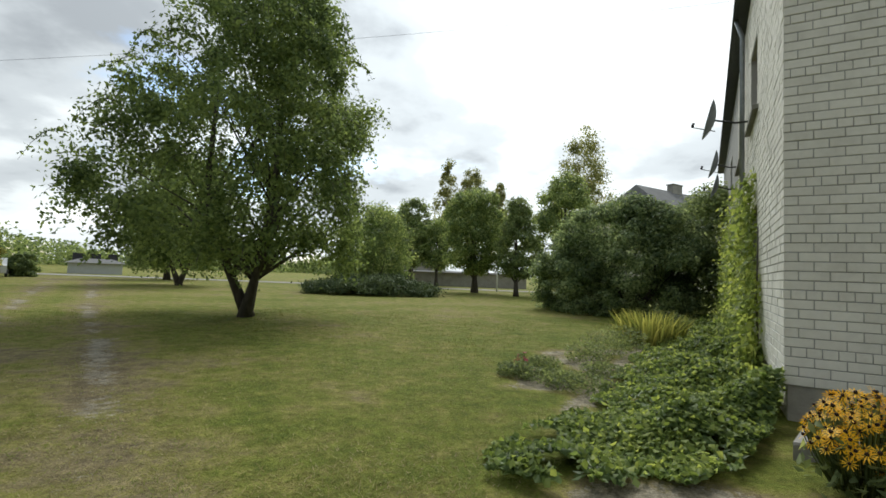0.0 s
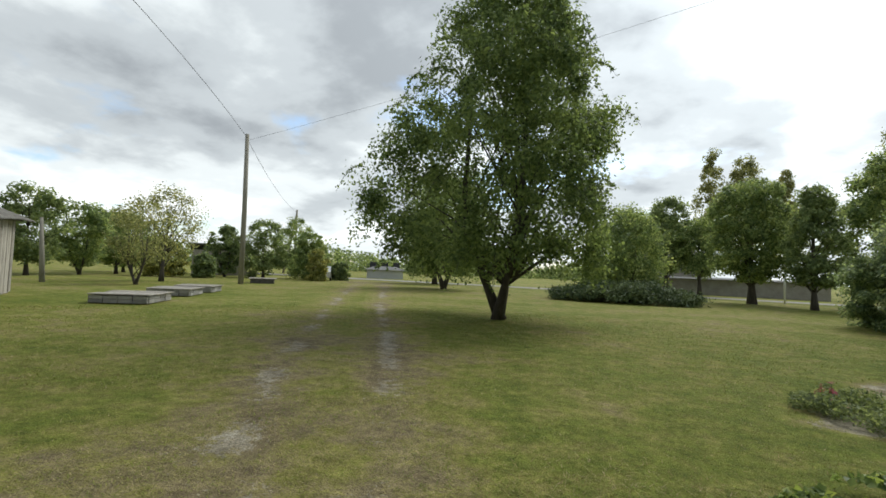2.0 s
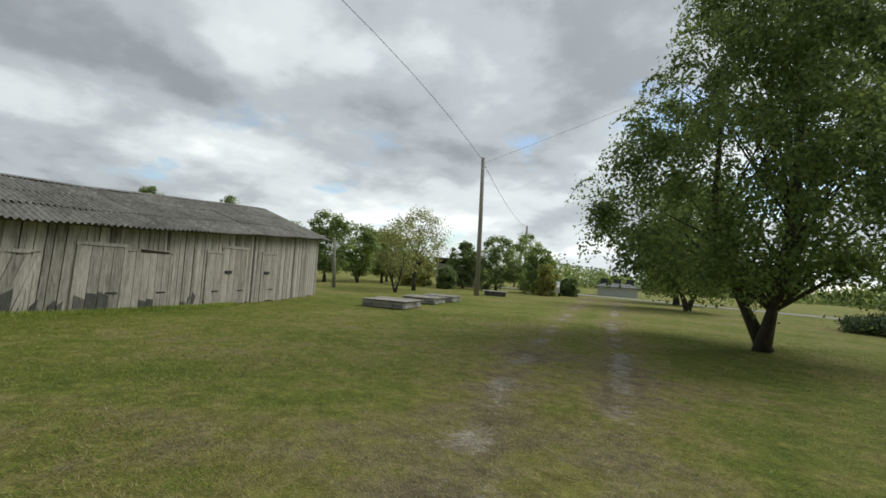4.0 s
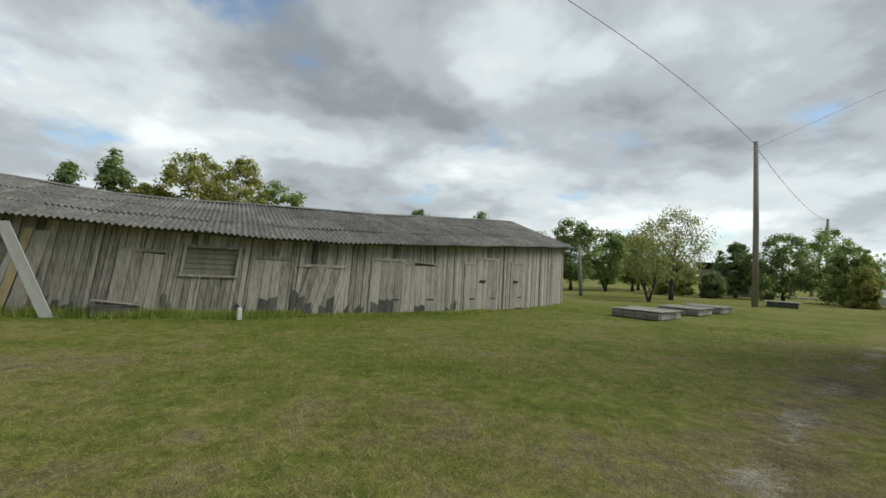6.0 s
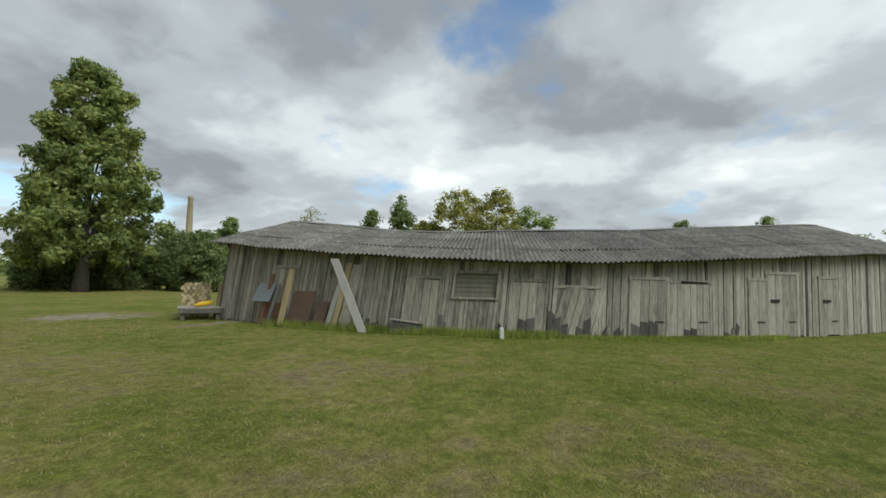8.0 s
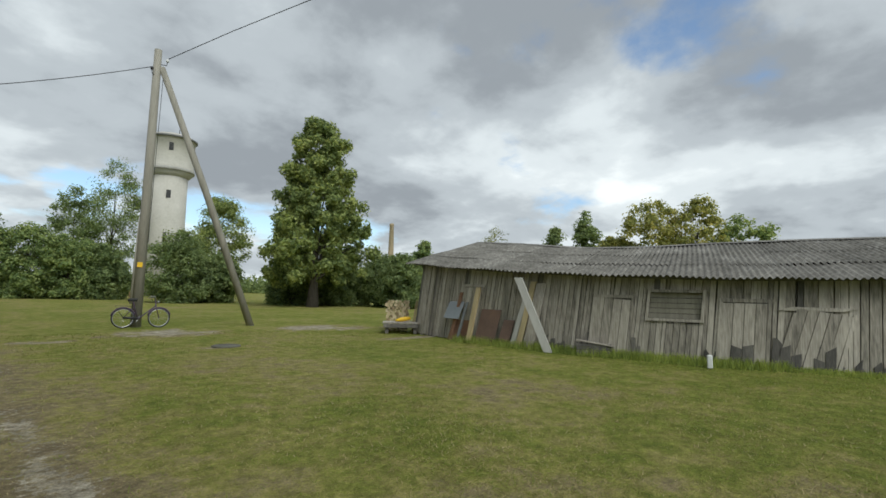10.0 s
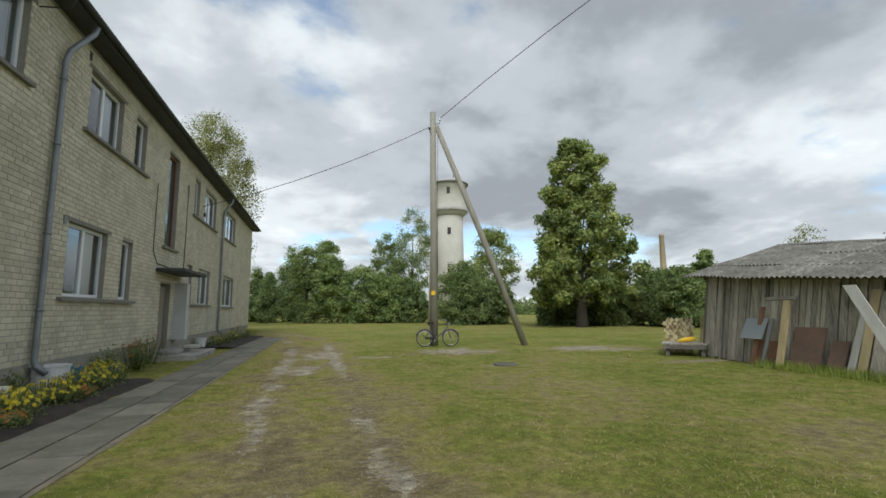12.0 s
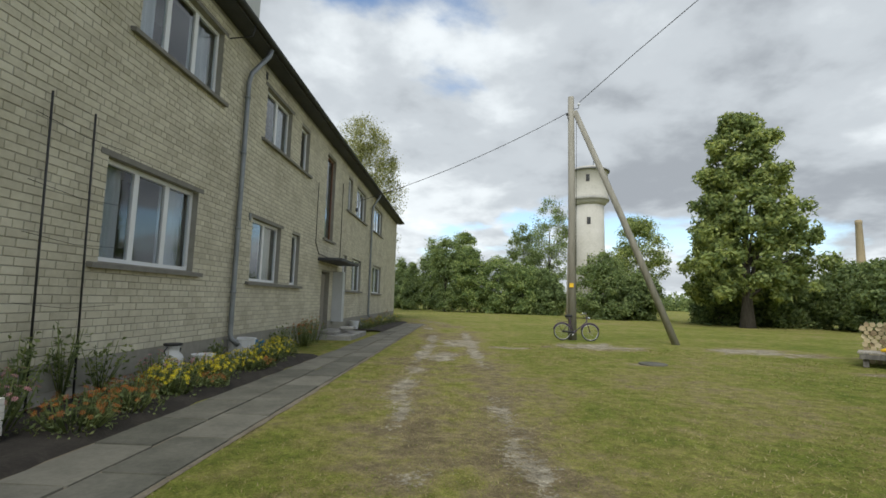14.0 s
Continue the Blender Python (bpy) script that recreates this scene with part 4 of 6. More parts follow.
    tubes("bracket", [([(FX, 8.95, 6.85), (FX + 0.45, 9.05, 6.95), (FX + 0.45, 9.15, 7.25)], 0.014)], M["dark_metal"], h, 6)
    box("vent", (FX - 0.05, 10.8, 6.87), (FX + 0.015, 10.92, 7.07), M["dark_metal"], h)
    box("vent", (FX - 0.05, 10.42, 3.2), (FX + 0.03, 10.52, 3.37), M["zinc"], h)
    lathe("insulator", [(0.02, -0.1), (0.05, -0.06), (0.05, 0.05), (0.02, 0.09)], M["dark_metal"], h, 10, (FX + 0.15, 20.9, 5.5))
    return h, near


HOUSE, NEAR_BRICKS = long_house()
# the front runs 2.75 degrees off the yard's axis
HOUSE.matrix_basis = pose(FX, 7.3, 0, 0, 0, 2.75) @ pose(-FX, -7.3, 0)

# ---- the white brick house end with its creeper ----
CX, CY = -4.1, -5.05
UX, UY = -0.535, -0.845          # along the long side, away from the yard
GX, GY = -0.845, 0.535           # along the gable


def side_point(u, s, z):
    """u out of the long side, s along it from the corner."""
    return (CX + UX * s - GX * u, CY + UY * s - GY * u, z)


def gable_point(u, s, z):
    return (CX + GX * s - UX * u, CY + GY * s - UY * u, z)


SIDE_HOLES = [(3.2, 4.6, 1.35, 2.9, 2, "pvc"), (7.2, 8.6, 1.35, 2.9, 2, "pvc"), (3.2, 4.6, 4.6, 6.0, 2, "frame_brown"), (7.2, 8.6, 4.6, 6.0, 2, "frame_brown"), (12.5, 14, 4.6, 6.0, 2, "pvc")]


def end_house():
    rng = np.random.default_rng(51)
    h = thing("brick_house", (0, 0, 0), "white silicate-brick house end with creeper on its side", "house")
    wall_with_openings("gable_wall", 0.0, 10.0, 0.38, 8.2, [], 0.4, M["mortar_white"], h, gable_point)
    cells = brick_cells(-0.012, 3.4, 0.38, 8.2, [], rng)
    near = [c for c in cells if c[2] < 2.75 and c[0] < 2.6][:300]
    keep = set(near)
    vs, fs = brick_mesh([c for c in cells if c not in keep], gable_point)
    tagged(link("brickwork", vs, fs, M["brick_white"], h), "courses of white brick", kind="stuff")
    wall_with_openings("side_wall", 0.42, 22.0, 0.38, 7.4, SIDE_HOLES, 0.4, M["mortar_white"], h, side_point)
    cells2 = brick_cells(-0.012, 9.0, 0.38, 7.4, SIDE_HOLES, rng)
    vs, fs = brick_mesh(cells2, side_point)
    tagged(link("brickwork", vs, fs, M["brick_white"], h), "courses of white brick", kind="stuff")
    for y0, y1, z0, z1, n, m in SIDE_HOLES:
        window(h, y0, y1, z0, z1, n, M[m], side_point, False)

    def slab(name, f, a, b, c, d, u0, u1, mat, label=""):
        vs = [f(u, s, z) for u in (u0, u1) for s, z in ((a, c), (b, c), (b, d), (a, d))]
        return link(name, vs, [(0, 3, 2, 1), (4, 5, 6, 7), (0, 1, 5, 4), (1, 2, 6, 5), (2, 3, 7, 6), (3, 0, 4, 7)], mat, h, False, label)

    slab("plinth", gable_point, 0.03, 10.0, -0.1, 0.38, -0.4, -0.03, M["plinth"])
    slab("plinth", side_point, 0.43, 22.0, -0.1, 0.38, -0.4, -0.03, M["plinth"])
    slab("back_wall", side_point, 0.4, 22.0, -0.1, 7.4, -10.0, -9.6, M["brick_white"])
    slab("end_wall", side_point, 21.6, 22.0, -0.1, 7.4, -9.6, -0.4, M["brick_white"])
    slab("eave", side_point, -0.05, 22.3, 7.4, 7.48, -0.1, 0.2, M["eave"], "dark eave with gutter")
    slab("gutter", side_point, -0.05, 22.3, 7.40, 7.5, 0.203, 0.29, M["eave"])
    vs = [side_point(0.28, -0.05, 7.5), side_point(0.28, 22.3, 7.5), side_point(-5, 22.3, 9.6), side_point(-5, -0.1, 9.6), side_point(-10.5, 22.3, 7.5), side_point(-10.5, -0.1, 7.5)]
    link("roof", vs, [(0, 1, 2, 3), (3, 2, 4, 5), (0, 3, 5), (1, 4, 2), (0, 5, 4, 1)], M["roof"], h)
    tubes("rain_pipe", [([side_point(0.22, 5.6, 7.4), side_point(0.1, 5.6, 7.0), side_point(0.1, 5.6, 0.4)], 0.05)], M["zinc"], h, 10)
    return h, near


END_HOUSE, NEAR_WHITE = end_house()


def dish(s, z, size, out):
    p = Vector(side_point(out, s, z))
    d = thing("satellite_dish", tuple(p), "grey satellite dish on a wall arm", "satellite dish", "dishes on the house side")
    ax = Vector((-GX, -GY, 0.35)).normalized()
    ax = (ax + Vector((0.35, -0.15, 0))).normalized()
    rot = ax.to_track_quat("Z", "Y").to_matrix().to_4x4()
    prof = [(size * t, 0.32 * size * t * t) for t in (0.02, 0.25, 0.5, 0.75, 1.0)] + [(size * 0.99, 0.32 * size + 0.015), (size * 0.5, 0.08 * size + 0.02), (size * 0.02, 0.02)]
    b = lathe("reflector", prof, M["zinc_pale"], d, 28)
    b.data.transform(rot)
    tubes("wall_arm", [([(0, 0, 0), (GX * out * 0.6, GY * out * 0.6, -0.1), (GX * (out + 0.02), GY * (out + 0.02), -0.1)], 0.022)], M["dark_metal"], d, 8)
    f = ax * size * 1.05 + Vector((0, 0, -size * 0.5))
    tubes("feed_arm", [([(0, 0, -size * 0.55), f], 0.012)], M["zinc"], d, 6)
    tubes("receiver", [([f, f + Vector((-0.02, 0.02, 0.09))], 0.03)], M["dark_metal"], d, 8)


dish(5.2, 5.05, 0.44, 0.62)
dish(9.4, 5.0, 0.42, 0.5)
dish(10.8, 4.6, 0.40, 0.45)


# ---- the old barn ----
BL, BM, BR = Vector((11.1, 13.1)), Vector((13.1, 1.2)), Vector((22.0, -8.3))
BC = 2 * BM - 0.5 * (BL + BR)
BLEN = 25.4
EAVE = [(-0.05, 2.5), (0.0, 2.45), (0.10, 2.22), (0.186, 2.09), (0.308, 1.97), (0.40, 1.92), (0.482, 1.94), (0.564, 2.01), (0.674, 2.16), (0.97, 2.63), (1.1, 2.75)]
RIDGE = [(-0.05, 3.5), (0.0, 3.46), (0.08, 3.3), (0.205, 3.02), (0.30, 2.98), (0.407, 3.05), (0.60, 3.15), (0.80, 3.5), (0.99, 3.92), (1.1, 4.1)]


def along(table, s):
    return float(np.interp(s, [p[0] for p in table], [p[1] for p in table]))


def barn_point(s, dep, z, lean=True):
    """s along the front from its near end, dep behind the front wall."""
    p = (1 - s) ** 2 * BL + 2 * s * (1 - s) * BC + s * s * BR
    t = (2 * (1 - s) * (BC - BL) + 2 * s * (BR - BC)).normalized()
    n = Vector((-t.y, t.x))
    k = (0.24 * max(0.0, 1 - s / 0.62)) * min(z, 2.1) if lean else 0.0
    q = p + n * dep + t * k
    return (q.x, q.y, z)


def barn_board(name, s0, s1, z0, z1, dep, thick, mat, parent, skew=0.0, drop=0.0, label=""):
    """An upright board from s0 to s1; skew tips its head along the wall, drop lowers its far top corner."""
    k = skew / BLEN
    vs = []
    for d in (dep, dep - thick):
        vs += [barn_point(s0, d, z0), barn_point(s1, d, z0), barn_point(s1 + k, d, z1 - drop), barn_point(s0 + k, d, z1)]
    return link(name, vs, [(0, 1, 2, 3), (7, 6, 5, 4), (0, 4, 5, 1), (1, 5, 6, 2), (2, 6, 7, 3), (3, 7, 4, 0)], mat, parent, False, label)


def barn():
    rng = np.random.default_rng(60)
    b = thing("barn", (0, 0, 0), "long sagging barn of weathered grey boards, corrugated roof", "barn")
    # inner shell: ends, rear, and a dark backing that colours shade behind front boards
    n = 40
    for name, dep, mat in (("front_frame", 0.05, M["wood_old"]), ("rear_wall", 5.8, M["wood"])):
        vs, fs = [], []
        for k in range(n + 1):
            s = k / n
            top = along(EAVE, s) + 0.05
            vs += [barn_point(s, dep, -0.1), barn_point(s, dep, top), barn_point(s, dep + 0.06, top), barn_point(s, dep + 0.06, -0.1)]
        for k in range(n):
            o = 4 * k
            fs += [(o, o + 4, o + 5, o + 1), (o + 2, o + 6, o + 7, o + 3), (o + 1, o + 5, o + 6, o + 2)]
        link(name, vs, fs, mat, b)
    for s in (0.004, 0.996):
        m = 90
        for k in range(m):
            d0, d1 = 5.8 * k / m + 0.03, 5.8 * (k + 1) / m + 0.018
            mid = (d0 + d1) / 2
            top = along(EAVE, s) + (along(RIDGE, s) - along(EAVE, s)) * (1 - abs(mid - 2.9) / 2.9) - 0.02
            vs = [barn_point(s + e, d, z) for e in (0, 0.0015) for d, z in ((d0, -0.05), (d1, -0.05), (d1, top), (d0, top))]
            link("end_board", vs, [(0, 1, 2, 3), (7, 6, 5, 4), (0, 4, 5, 1), (1, 5, 6, 2), (2, 6, 7, 3), (3, 7, 4, 0)], M["wood"], b)
    doors = [("door", 0.090, 0.122, 1.66, 4, 0), ("door", 0.274, 0.311, 1.46, 4, 0.06), ("door", 0.395, 0.432, 1.40, 4, 0), ("door", 0.443, 0.485, 1.33, 5, 0.16), ("door", 0.530, 0.571, 1.52, 4, 0),
             ("door", 0.576, 0.624, 1.44, 6, -0.07), ("door", 0.678, 0.700, 1.56, 2, 0), ("door", 0.702, 0.746, 1.75, 4, 0), ("door", 0.785, 0.818, 1.66, 3, 0)]
    s = 0.0
    while s < 0.998:
        w = rng.uniform(0.085, 0.175) / BLEN
        e = min(s + w, 0.999)
        mid = (s + e) / 2
        lo, hi = -0.04 + rng.uniform(0, 0.08), along(EAVE, mid) + 0.02
        for _, a, c, top, _, _ in doors:
            if a - 0.001 < mid < c + 0.001:
                lo = lo if 0.44 < a < 0.45 else top + 0.03
        if 0.327 < mid < 0.379:
            barn_board("board", s, e - 0.0006, lo, 0.90 + rng.uniform(-0.03, 0.02), 0.0, 0.03, M["wood"], b)
            lo = 1.67
        dark = M["wood_old"] if rng.uniform() < (0.06 if mid < 0.6 else 0.04) else M["wood"]
        barn_board("board", s, e - rng.uniform(0.0002, 0.0009), lo, hi, rng.uniform(-0.01, 0.012), 0.028, dark, b, rng.normal(0, 0.012))
        # damp splashed foot boards patched over in places
        if lo < 0.1 and 0.22 < mid < 0.66 and rng.uniform() < 0.6:
            tall = 0.30 + 0.2 * math.sin(mid * 47) + rng.uniform(-0.12, 0.22)
            barn_board("foot_board", s, e - 0.0005, -0.03, max(0.15, tall), -0.034, 0.02, M["wood_stain"] if 0.33 < mid < 0.6 and rng.uniform() < 0.7 else M["wood_old"], b, rng.normal(0, 0.05), rng.uniform(-0.16, 0.16))
        s = e
    for name, a, c, top, count, drop in doors:
        d = thing("door")
        d.parent = b
        skew = 0.3 if drop > 0.1 else 0.0
        for k in range(count):
            p, q = a + (c - a) * k / count, a + (c - a) * (k + 1) / count
            barn_board("door_board", p, q - 0.0005, 0.02 + rng.uniform(-0.05, 0.05), top - drop * k / count, -0.035, 0.025, M["wood"], d, skew, drop / count)
            if 0.39 < a < 0.6 and rng.uniform() < 0.5:
                barn_board("foot_board", p, q - 0.0008, -0.02, rng.uniform(0.2, 0.5), -0.062, 0.012, M["wood_stain"], d, 0.0, rng.uniform(-0.14, 0.14))
        barn_board("head_board", a - 0.004, c + 0.004, top + 0.02 - max(0, drop) * 0.5, top + 0.10 - max(0, drop) * 0.5, -0.03, 0.035, M["wood"], d, skew)
        for s in (a - 0.003, c):
            barn_board("door_post", s, s + 0.003, 0.0, top + 0.05 - abs(drop), -0.03, 0.03, M["wood"], d, skew)
        if top > 1.5 and a > 0.7:
            barn_board("latch", a + 0.004, a + 0.016, 0.98, 1.06, -0.062, 0.03, M["dark_metal"], d)
        if a > 0.5:
            barn_board("hinge", c - 0.014, c - 0.003, 0.4, 0.44, -0.06, 0.012, M["dark_metal"], d)
    # boarded window with frame
    w = thing("window")
    w.parent = b
    for k in range(5):
        barn_board("shutter_board", 0.329, 0.377, 0.99 + k * 0.124, 1.10 + k * 0.124, 0.03 - 0.006 * (k % 2), 0.02, M["pole"], w)
    for p, q, z0, z1 in ((0.326, 0.329, 0.92, 1.68), (0.377, 0.380, 0.92, 1.68), (0.326, 0.380, 1.61, 1.68), (0.326, 0.380, 0.92, 0.985)):
        barn_board("frame", p, q, z0, z1, -0.03, 0.05, M["wood"], w)
    # near-black sheet over a door, painted as the dark inside of a gap
    barn_board("gap", 0.588, 0.622, 1.45, 1.53, -0.07, 0.004, M["seed"], b, 0, 0.03)
    # eave plate
    vs, fs = [], []
    for k in range(n + 1):
        s = -0.015 + 1.03 * k / n
        z = along(EAVE, s)
        vs += [barn_point(s, -0.10, z - 0.02), barn_point(s, -0.10, z + 0.07), barn_point(s, -0.02, z + 0.07), barn_point(s, -0.02, z - 0.02)]
    for k in range(n):
        o = 4 * k
        fs += [(o, o + 4, o + 5, o + 1), (o + 1, o + 5, o + 6, o + 2), (o + 3, o + 7, o + 4, o)]
    link("eave_plate", vs, fs, M["wood_old"], b)

    # corrugated sheets, lapped in three rows
    def sheet(c0, c1, v0, v1, side, lift, name):
        nx, ny = 36, 5
        vs, fs = [], []
        jog = rng.normal(0, 0.012)
        for j in range(ny + 1):
            v = v0 + (v1 - v0) * j / ny
            for i in range(nx + 1):
                s = c0 + (c1 - c0) * i / nx
                e, r = along(EAVE, s) + 0.10 - 0.10, along(RIDGE, s)
                dep = -0.42 + 3.32 * v if side > 0 else 6.22 - 3.32 * v
                z = e + 0.03 + (r - e) * v + lift * (1 - j / ny) + 0.030 * math.sin((s * BLEN / 0.145) * 6.283) + 0.012 * math.sin(s * 61 + v * 9) + jog * 0.4
                vs.append(barn_point(s + jog / BLEN, dep, z))
        for j in range(ny):
            for i in range(nx):
                o = j * (nx + 1) + i
                fs.append((o, o + 1, o + nx + 2, o + nx + 1))
        return link(name, vs, fs, M["asbestos"], b, True)

    cols = 20
    for row in range(3):
        for k in range(cols):
            c0 = -0.022 + 1.044 * k / cols
            sheet(c0, c0 + 1.044 / cols + 0.002, row / 3 - (0.03 if row else 0), (row + 1) / 3, 1, 0.02 if row else 0.0, "roof_sheet")
    for k in range(5):
        sheet(-0.022 + 1.044 * k / 5, -0.022 + 1.044 * (k + 1) / 5, 0, 1, -1, 0, "rear_roof")
    vs, fs = [], []
    for k in range(n * 2 + 1):
        s = -0.022 + 1.044 * k / (n * 2)
        z = along(RIDGE, s) + 0.05
        vs += [barn_point(s, 2.75, z - 0.035), barn_point(s, 2.9, z + 0.02), barn_point(s, 3.05, z - 0.035)]
    for k in range(n * 2):
        o = 3 * k
        fs += [(o, o + 3, o + 4, o + 1), (o + 1, o + 4, o + 5, o + 2)]
    link("ridge_cap", vs, fs, M["asbestos"], b, True)
    return b


barn()


def leaning(name, s0, s1, z0, z1, mat, label, cat, dep=-0.12, skew=0.0, thick=0.03, grp="things leaning on the barn"):
    t = thing(name, barn_point(s0, 0, 0), label, cat, grp)
    o = Vector(t.location)
    k = skew / BLEN
    vs = []
    for d in (0, thick):
        vs += [barn_point(s0, dep - 0.14 - d, z0, False), barn_point(s1, dep - 0.14 - d, z0, False), barn_point(s1 + k, dep + 0.06 - d, z1, False), barn_point(s0 + k, dep + 0.06 - d, z1, False)]
    vs = [Vector(v) - o for v in vs]
    link("sheet" if s1 - s0 > 0.015 else "plank", vs, [(0, 1, 2, 3), (7, 6, 5, 4), (0, 4, 5, 1), (1, 5, 6, 2), (2, 6, 7, 3), (3, 7, 4, 0)], mat, t)


leaning("prop_plank", 0.232, 0.242, -0.02, 1.95, M["wood_pale"], "long bleached plank propped slantwise against the barn", "plank", -0.45, -1.05)
leaning("board", 0.181, 0.187, -0.02, 1.5, M["wood_pale"], "pale board leaning on the barn", "board", -0.1, 0.38)
leaning("board", 0.189, 0.196, -0.02, 1.85, M["wood_new"], "yellow board leaning on the barn", "board", -0.1, 0.4)
leaning("board", 0.198, 0.211, -0.02, 1.8, M["wood"], "grey board leaning on the barn", "board", -0.08, 0.35)
leaning("iron_sheet", 0.163, 0.178, -0.02, 0.72, M["rust"], "brown rusty iron sheet against the barn", "metal sheet", -0.1, 0.12, 0.008)
leaning("iron_sheet", 0.128, 0.158, -0.02, 1.0, M["rust"], "brown rusty iron sheet against the barn", "metal sheet", -0.1, 0.15, 0.008)
leaning("iron_sheet", 0.082, 0.118, -0.02, 0.72, M["rust_red"], "orange rusted iron sheet against the barn", "metal sheet", -0.09, 0.12, 0.008)
leaning("zinc_sheet", 0.076, 0.103, 0.66, 1.2, M["zinc_pale"], "pale blue-grey zinc sheet on the barn", "metal sheet", -0.14, 0.08, 0.008)
leaning("board", 0.086, 0.091, -0.02, 1.5, M["rust_red"], "orange stained board leaning on the barn", "board", -0.12, 0.3)
leaning("post", 0.121, 0.127, 0.04, 1.66, M["wood_new"], "pale yellow post leaning on the barn", "post", -0.2, 0.22, 0.08)
leaning("board", 0.100, 0.104, -0.02, 1.2, M["zinc"], "grey metal strip leaning on the barn", "board", -0.16, 0.25)


# ---- poles and wires ----
def wire(a, b, sag, r, label):
    pts = []
    a, b = Vector(a), Vector(b)
    for k in range(17):
        t = k / 16
        p = a.lerp(b, t)
        p.z -= sag * 4 * t * (1 - t)
        pts.append(p)
    return tubes("overhead_wire", [(pts, r)], M["wire"], None, 5, label, category="wire", kind="structure")


p1 = thing("utility_pole", (26.4, -22.2, 0), "plain weathered wooden utility pole on the grass", "utility pole", "poles")
tubes("post", [([(0, 0, -0.1), (0.06, 0.0, 5), (0.16, 0.06, 10.25)], [0.18, 0.16, 0.125])], M["pole"], p1, 12)
lathe("insulator", [(0.02, 0), (0.05, 0.03), (0.05, 0.1), (0.02, 0.13)], M["white"], p1, 10, (0.12, 0.1, 9.95))
p3 = thing("utility_pole", (54.5, -55.8, 0), "far wooden pole with a brace", "utility pole", "poles")
tubes("post", [([(0, 0, -0.1), (0, 0, 10.2)], [0.2, 0.14])], M["pole"], p3, 10)
tubes("brace", [([(1.6, 0.7, -0.1), (0.05, 0, 9.4)], [0.17, 0.13])], M["pole"], p3, 10)
PB = (3.65, 19.46)
p2 = thing("utility_pole", (*PB, 0), "grey wooden utility pole with slanting brace post", "utility pole", "poles")
tubes("post", [([(0, 0, -0.1), (0.0, 0.0, 5), (-0.02, 0.03, 10.2)], [0.17, 0.15, 0.125])], M["pole"], p2, 14)
tubes("brace", [([(3.78, -0.69, -0.1), (1.95, -0.38, 4.85), (0.13, -0.02, 9.55)], [0.14, 0.13, 0.11])], M["pole"], p2, 14)
box("warning_sign", (-0.14, -0.19, 2.1), (0.02, -0.175, 2.27), M["yellow"], p2, 0, "small yellow triangular sign")
tubes("hook", [([(0.0, 0.0, 9.65), (0.26, -0.1, 9.65), (0.28, -0.1, 9.8)], 0.015), ([(0.0, 0.0, 9.2), (-0.18, -0.1, 9.2), (-0.2, -0.1, 9.35)], 0.015)], M["dark_metal"], p2, 6)
lathe("insulator", [(0.02, 0), (0.05, 0.03), (0.05, 0.1), (0.02, 0.13)], M["white"], p2, 10, (0.28, -0.1, 9.78))
lathe("insulator", [(0.02, 0), (0.05, 0.03), (0.05, 0.1), (0.02, 0.13)], M["dark_metal"], p2, 10, (-0.2, -0.1, 9.33))
tubes("guy_cable", [([(0.2, 0.0, 9.3), (0.16, -0.12, 6.5), (0.14, -0.14, 3.0)], 0.01)], M["wire"], p2, 5)
wire((PB[0] + 0.28, PB[1] - 0.1, 9.9), (26.5, -22.1, 10.0), -2.8, 0.014, "black overhead wire between two poles")
wire((PB[0] - 0.2, PB[1] - 0.1, 9.45), (FX - 0.45, 20.4, 5.75), 0.3, 0.013, "thin black wire from the pole to the house")
wire((26.5, -22.1, 9.9), (54.5, -55.8, 9.9), 0.8, 0.016, "thin black wire between far poles")
wire((26.5, -22.1, 9.8), (-17.0, -25.0, 17.6), 0.5, 0.007, "very thin wire across the sky")

# ---- water tower and far chimney ----
tw = thing("water_tower", (18.5, 82.8, 0), "tall round whitewashed water tower with wider tank head", "water tower")
lathe("shaft", [(2.75, -0.2), (2.62, 6), (2.5, 18.8)], M["tower"], tw, 40)
lathe("tank", [(2.5, 18.5), (2.85, 18.8), (3.3, 19.4), (3.3, 20.1), (3.2, 20.2), (3.2, 24.4), (3.42, 24.5), (3.42, 24.75), (2.7, 25.2), (0.05, 25.5)], M["tower"], tw, 40)
lathe("collar", [(3.34, 19.3), (3.42, 19.45), (3.42, 19.7), (3.34, 19.8)], M["concrete"], tw, 40)
lathe("roof_edge", [(3.42, 24.45), (3.54, 24.5), (3.54, 24.7), (3.42, 24.78)], M["roof"], tw, 40)
for z, a in ((9.0, 0.0), (15.6, 0.0), (22.9, -0.03)):
    r = 2.55 if z < 18 else 3.2
    x, y = r * math.sin(a - 0.24), -r * math.cos(a - 0.24)
    # solid dark box, the opening's shade is its colour
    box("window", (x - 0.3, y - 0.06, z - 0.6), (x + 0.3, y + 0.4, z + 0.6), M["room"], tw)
tubes("mast", [([(0.8, 0, 25.0), (0.8, 0, 26.7)], 0.05), ([(-0.6, 0, 25.0), (-0.6, 0, 25.9)], 0.05)], M["dark_metal"], tw, 6)
ch = thing("factory_chimney", (60.3, 79.7, 0), "far slim ochre brick chimney", "chimney")
lathe("shaft", [(0.75, -0.2), (0.6, 9), (0.44, 15.5), (0.48, 15.55), (0.48, 16), (0.35, 16.1)], M["chimney"], ch, 20)


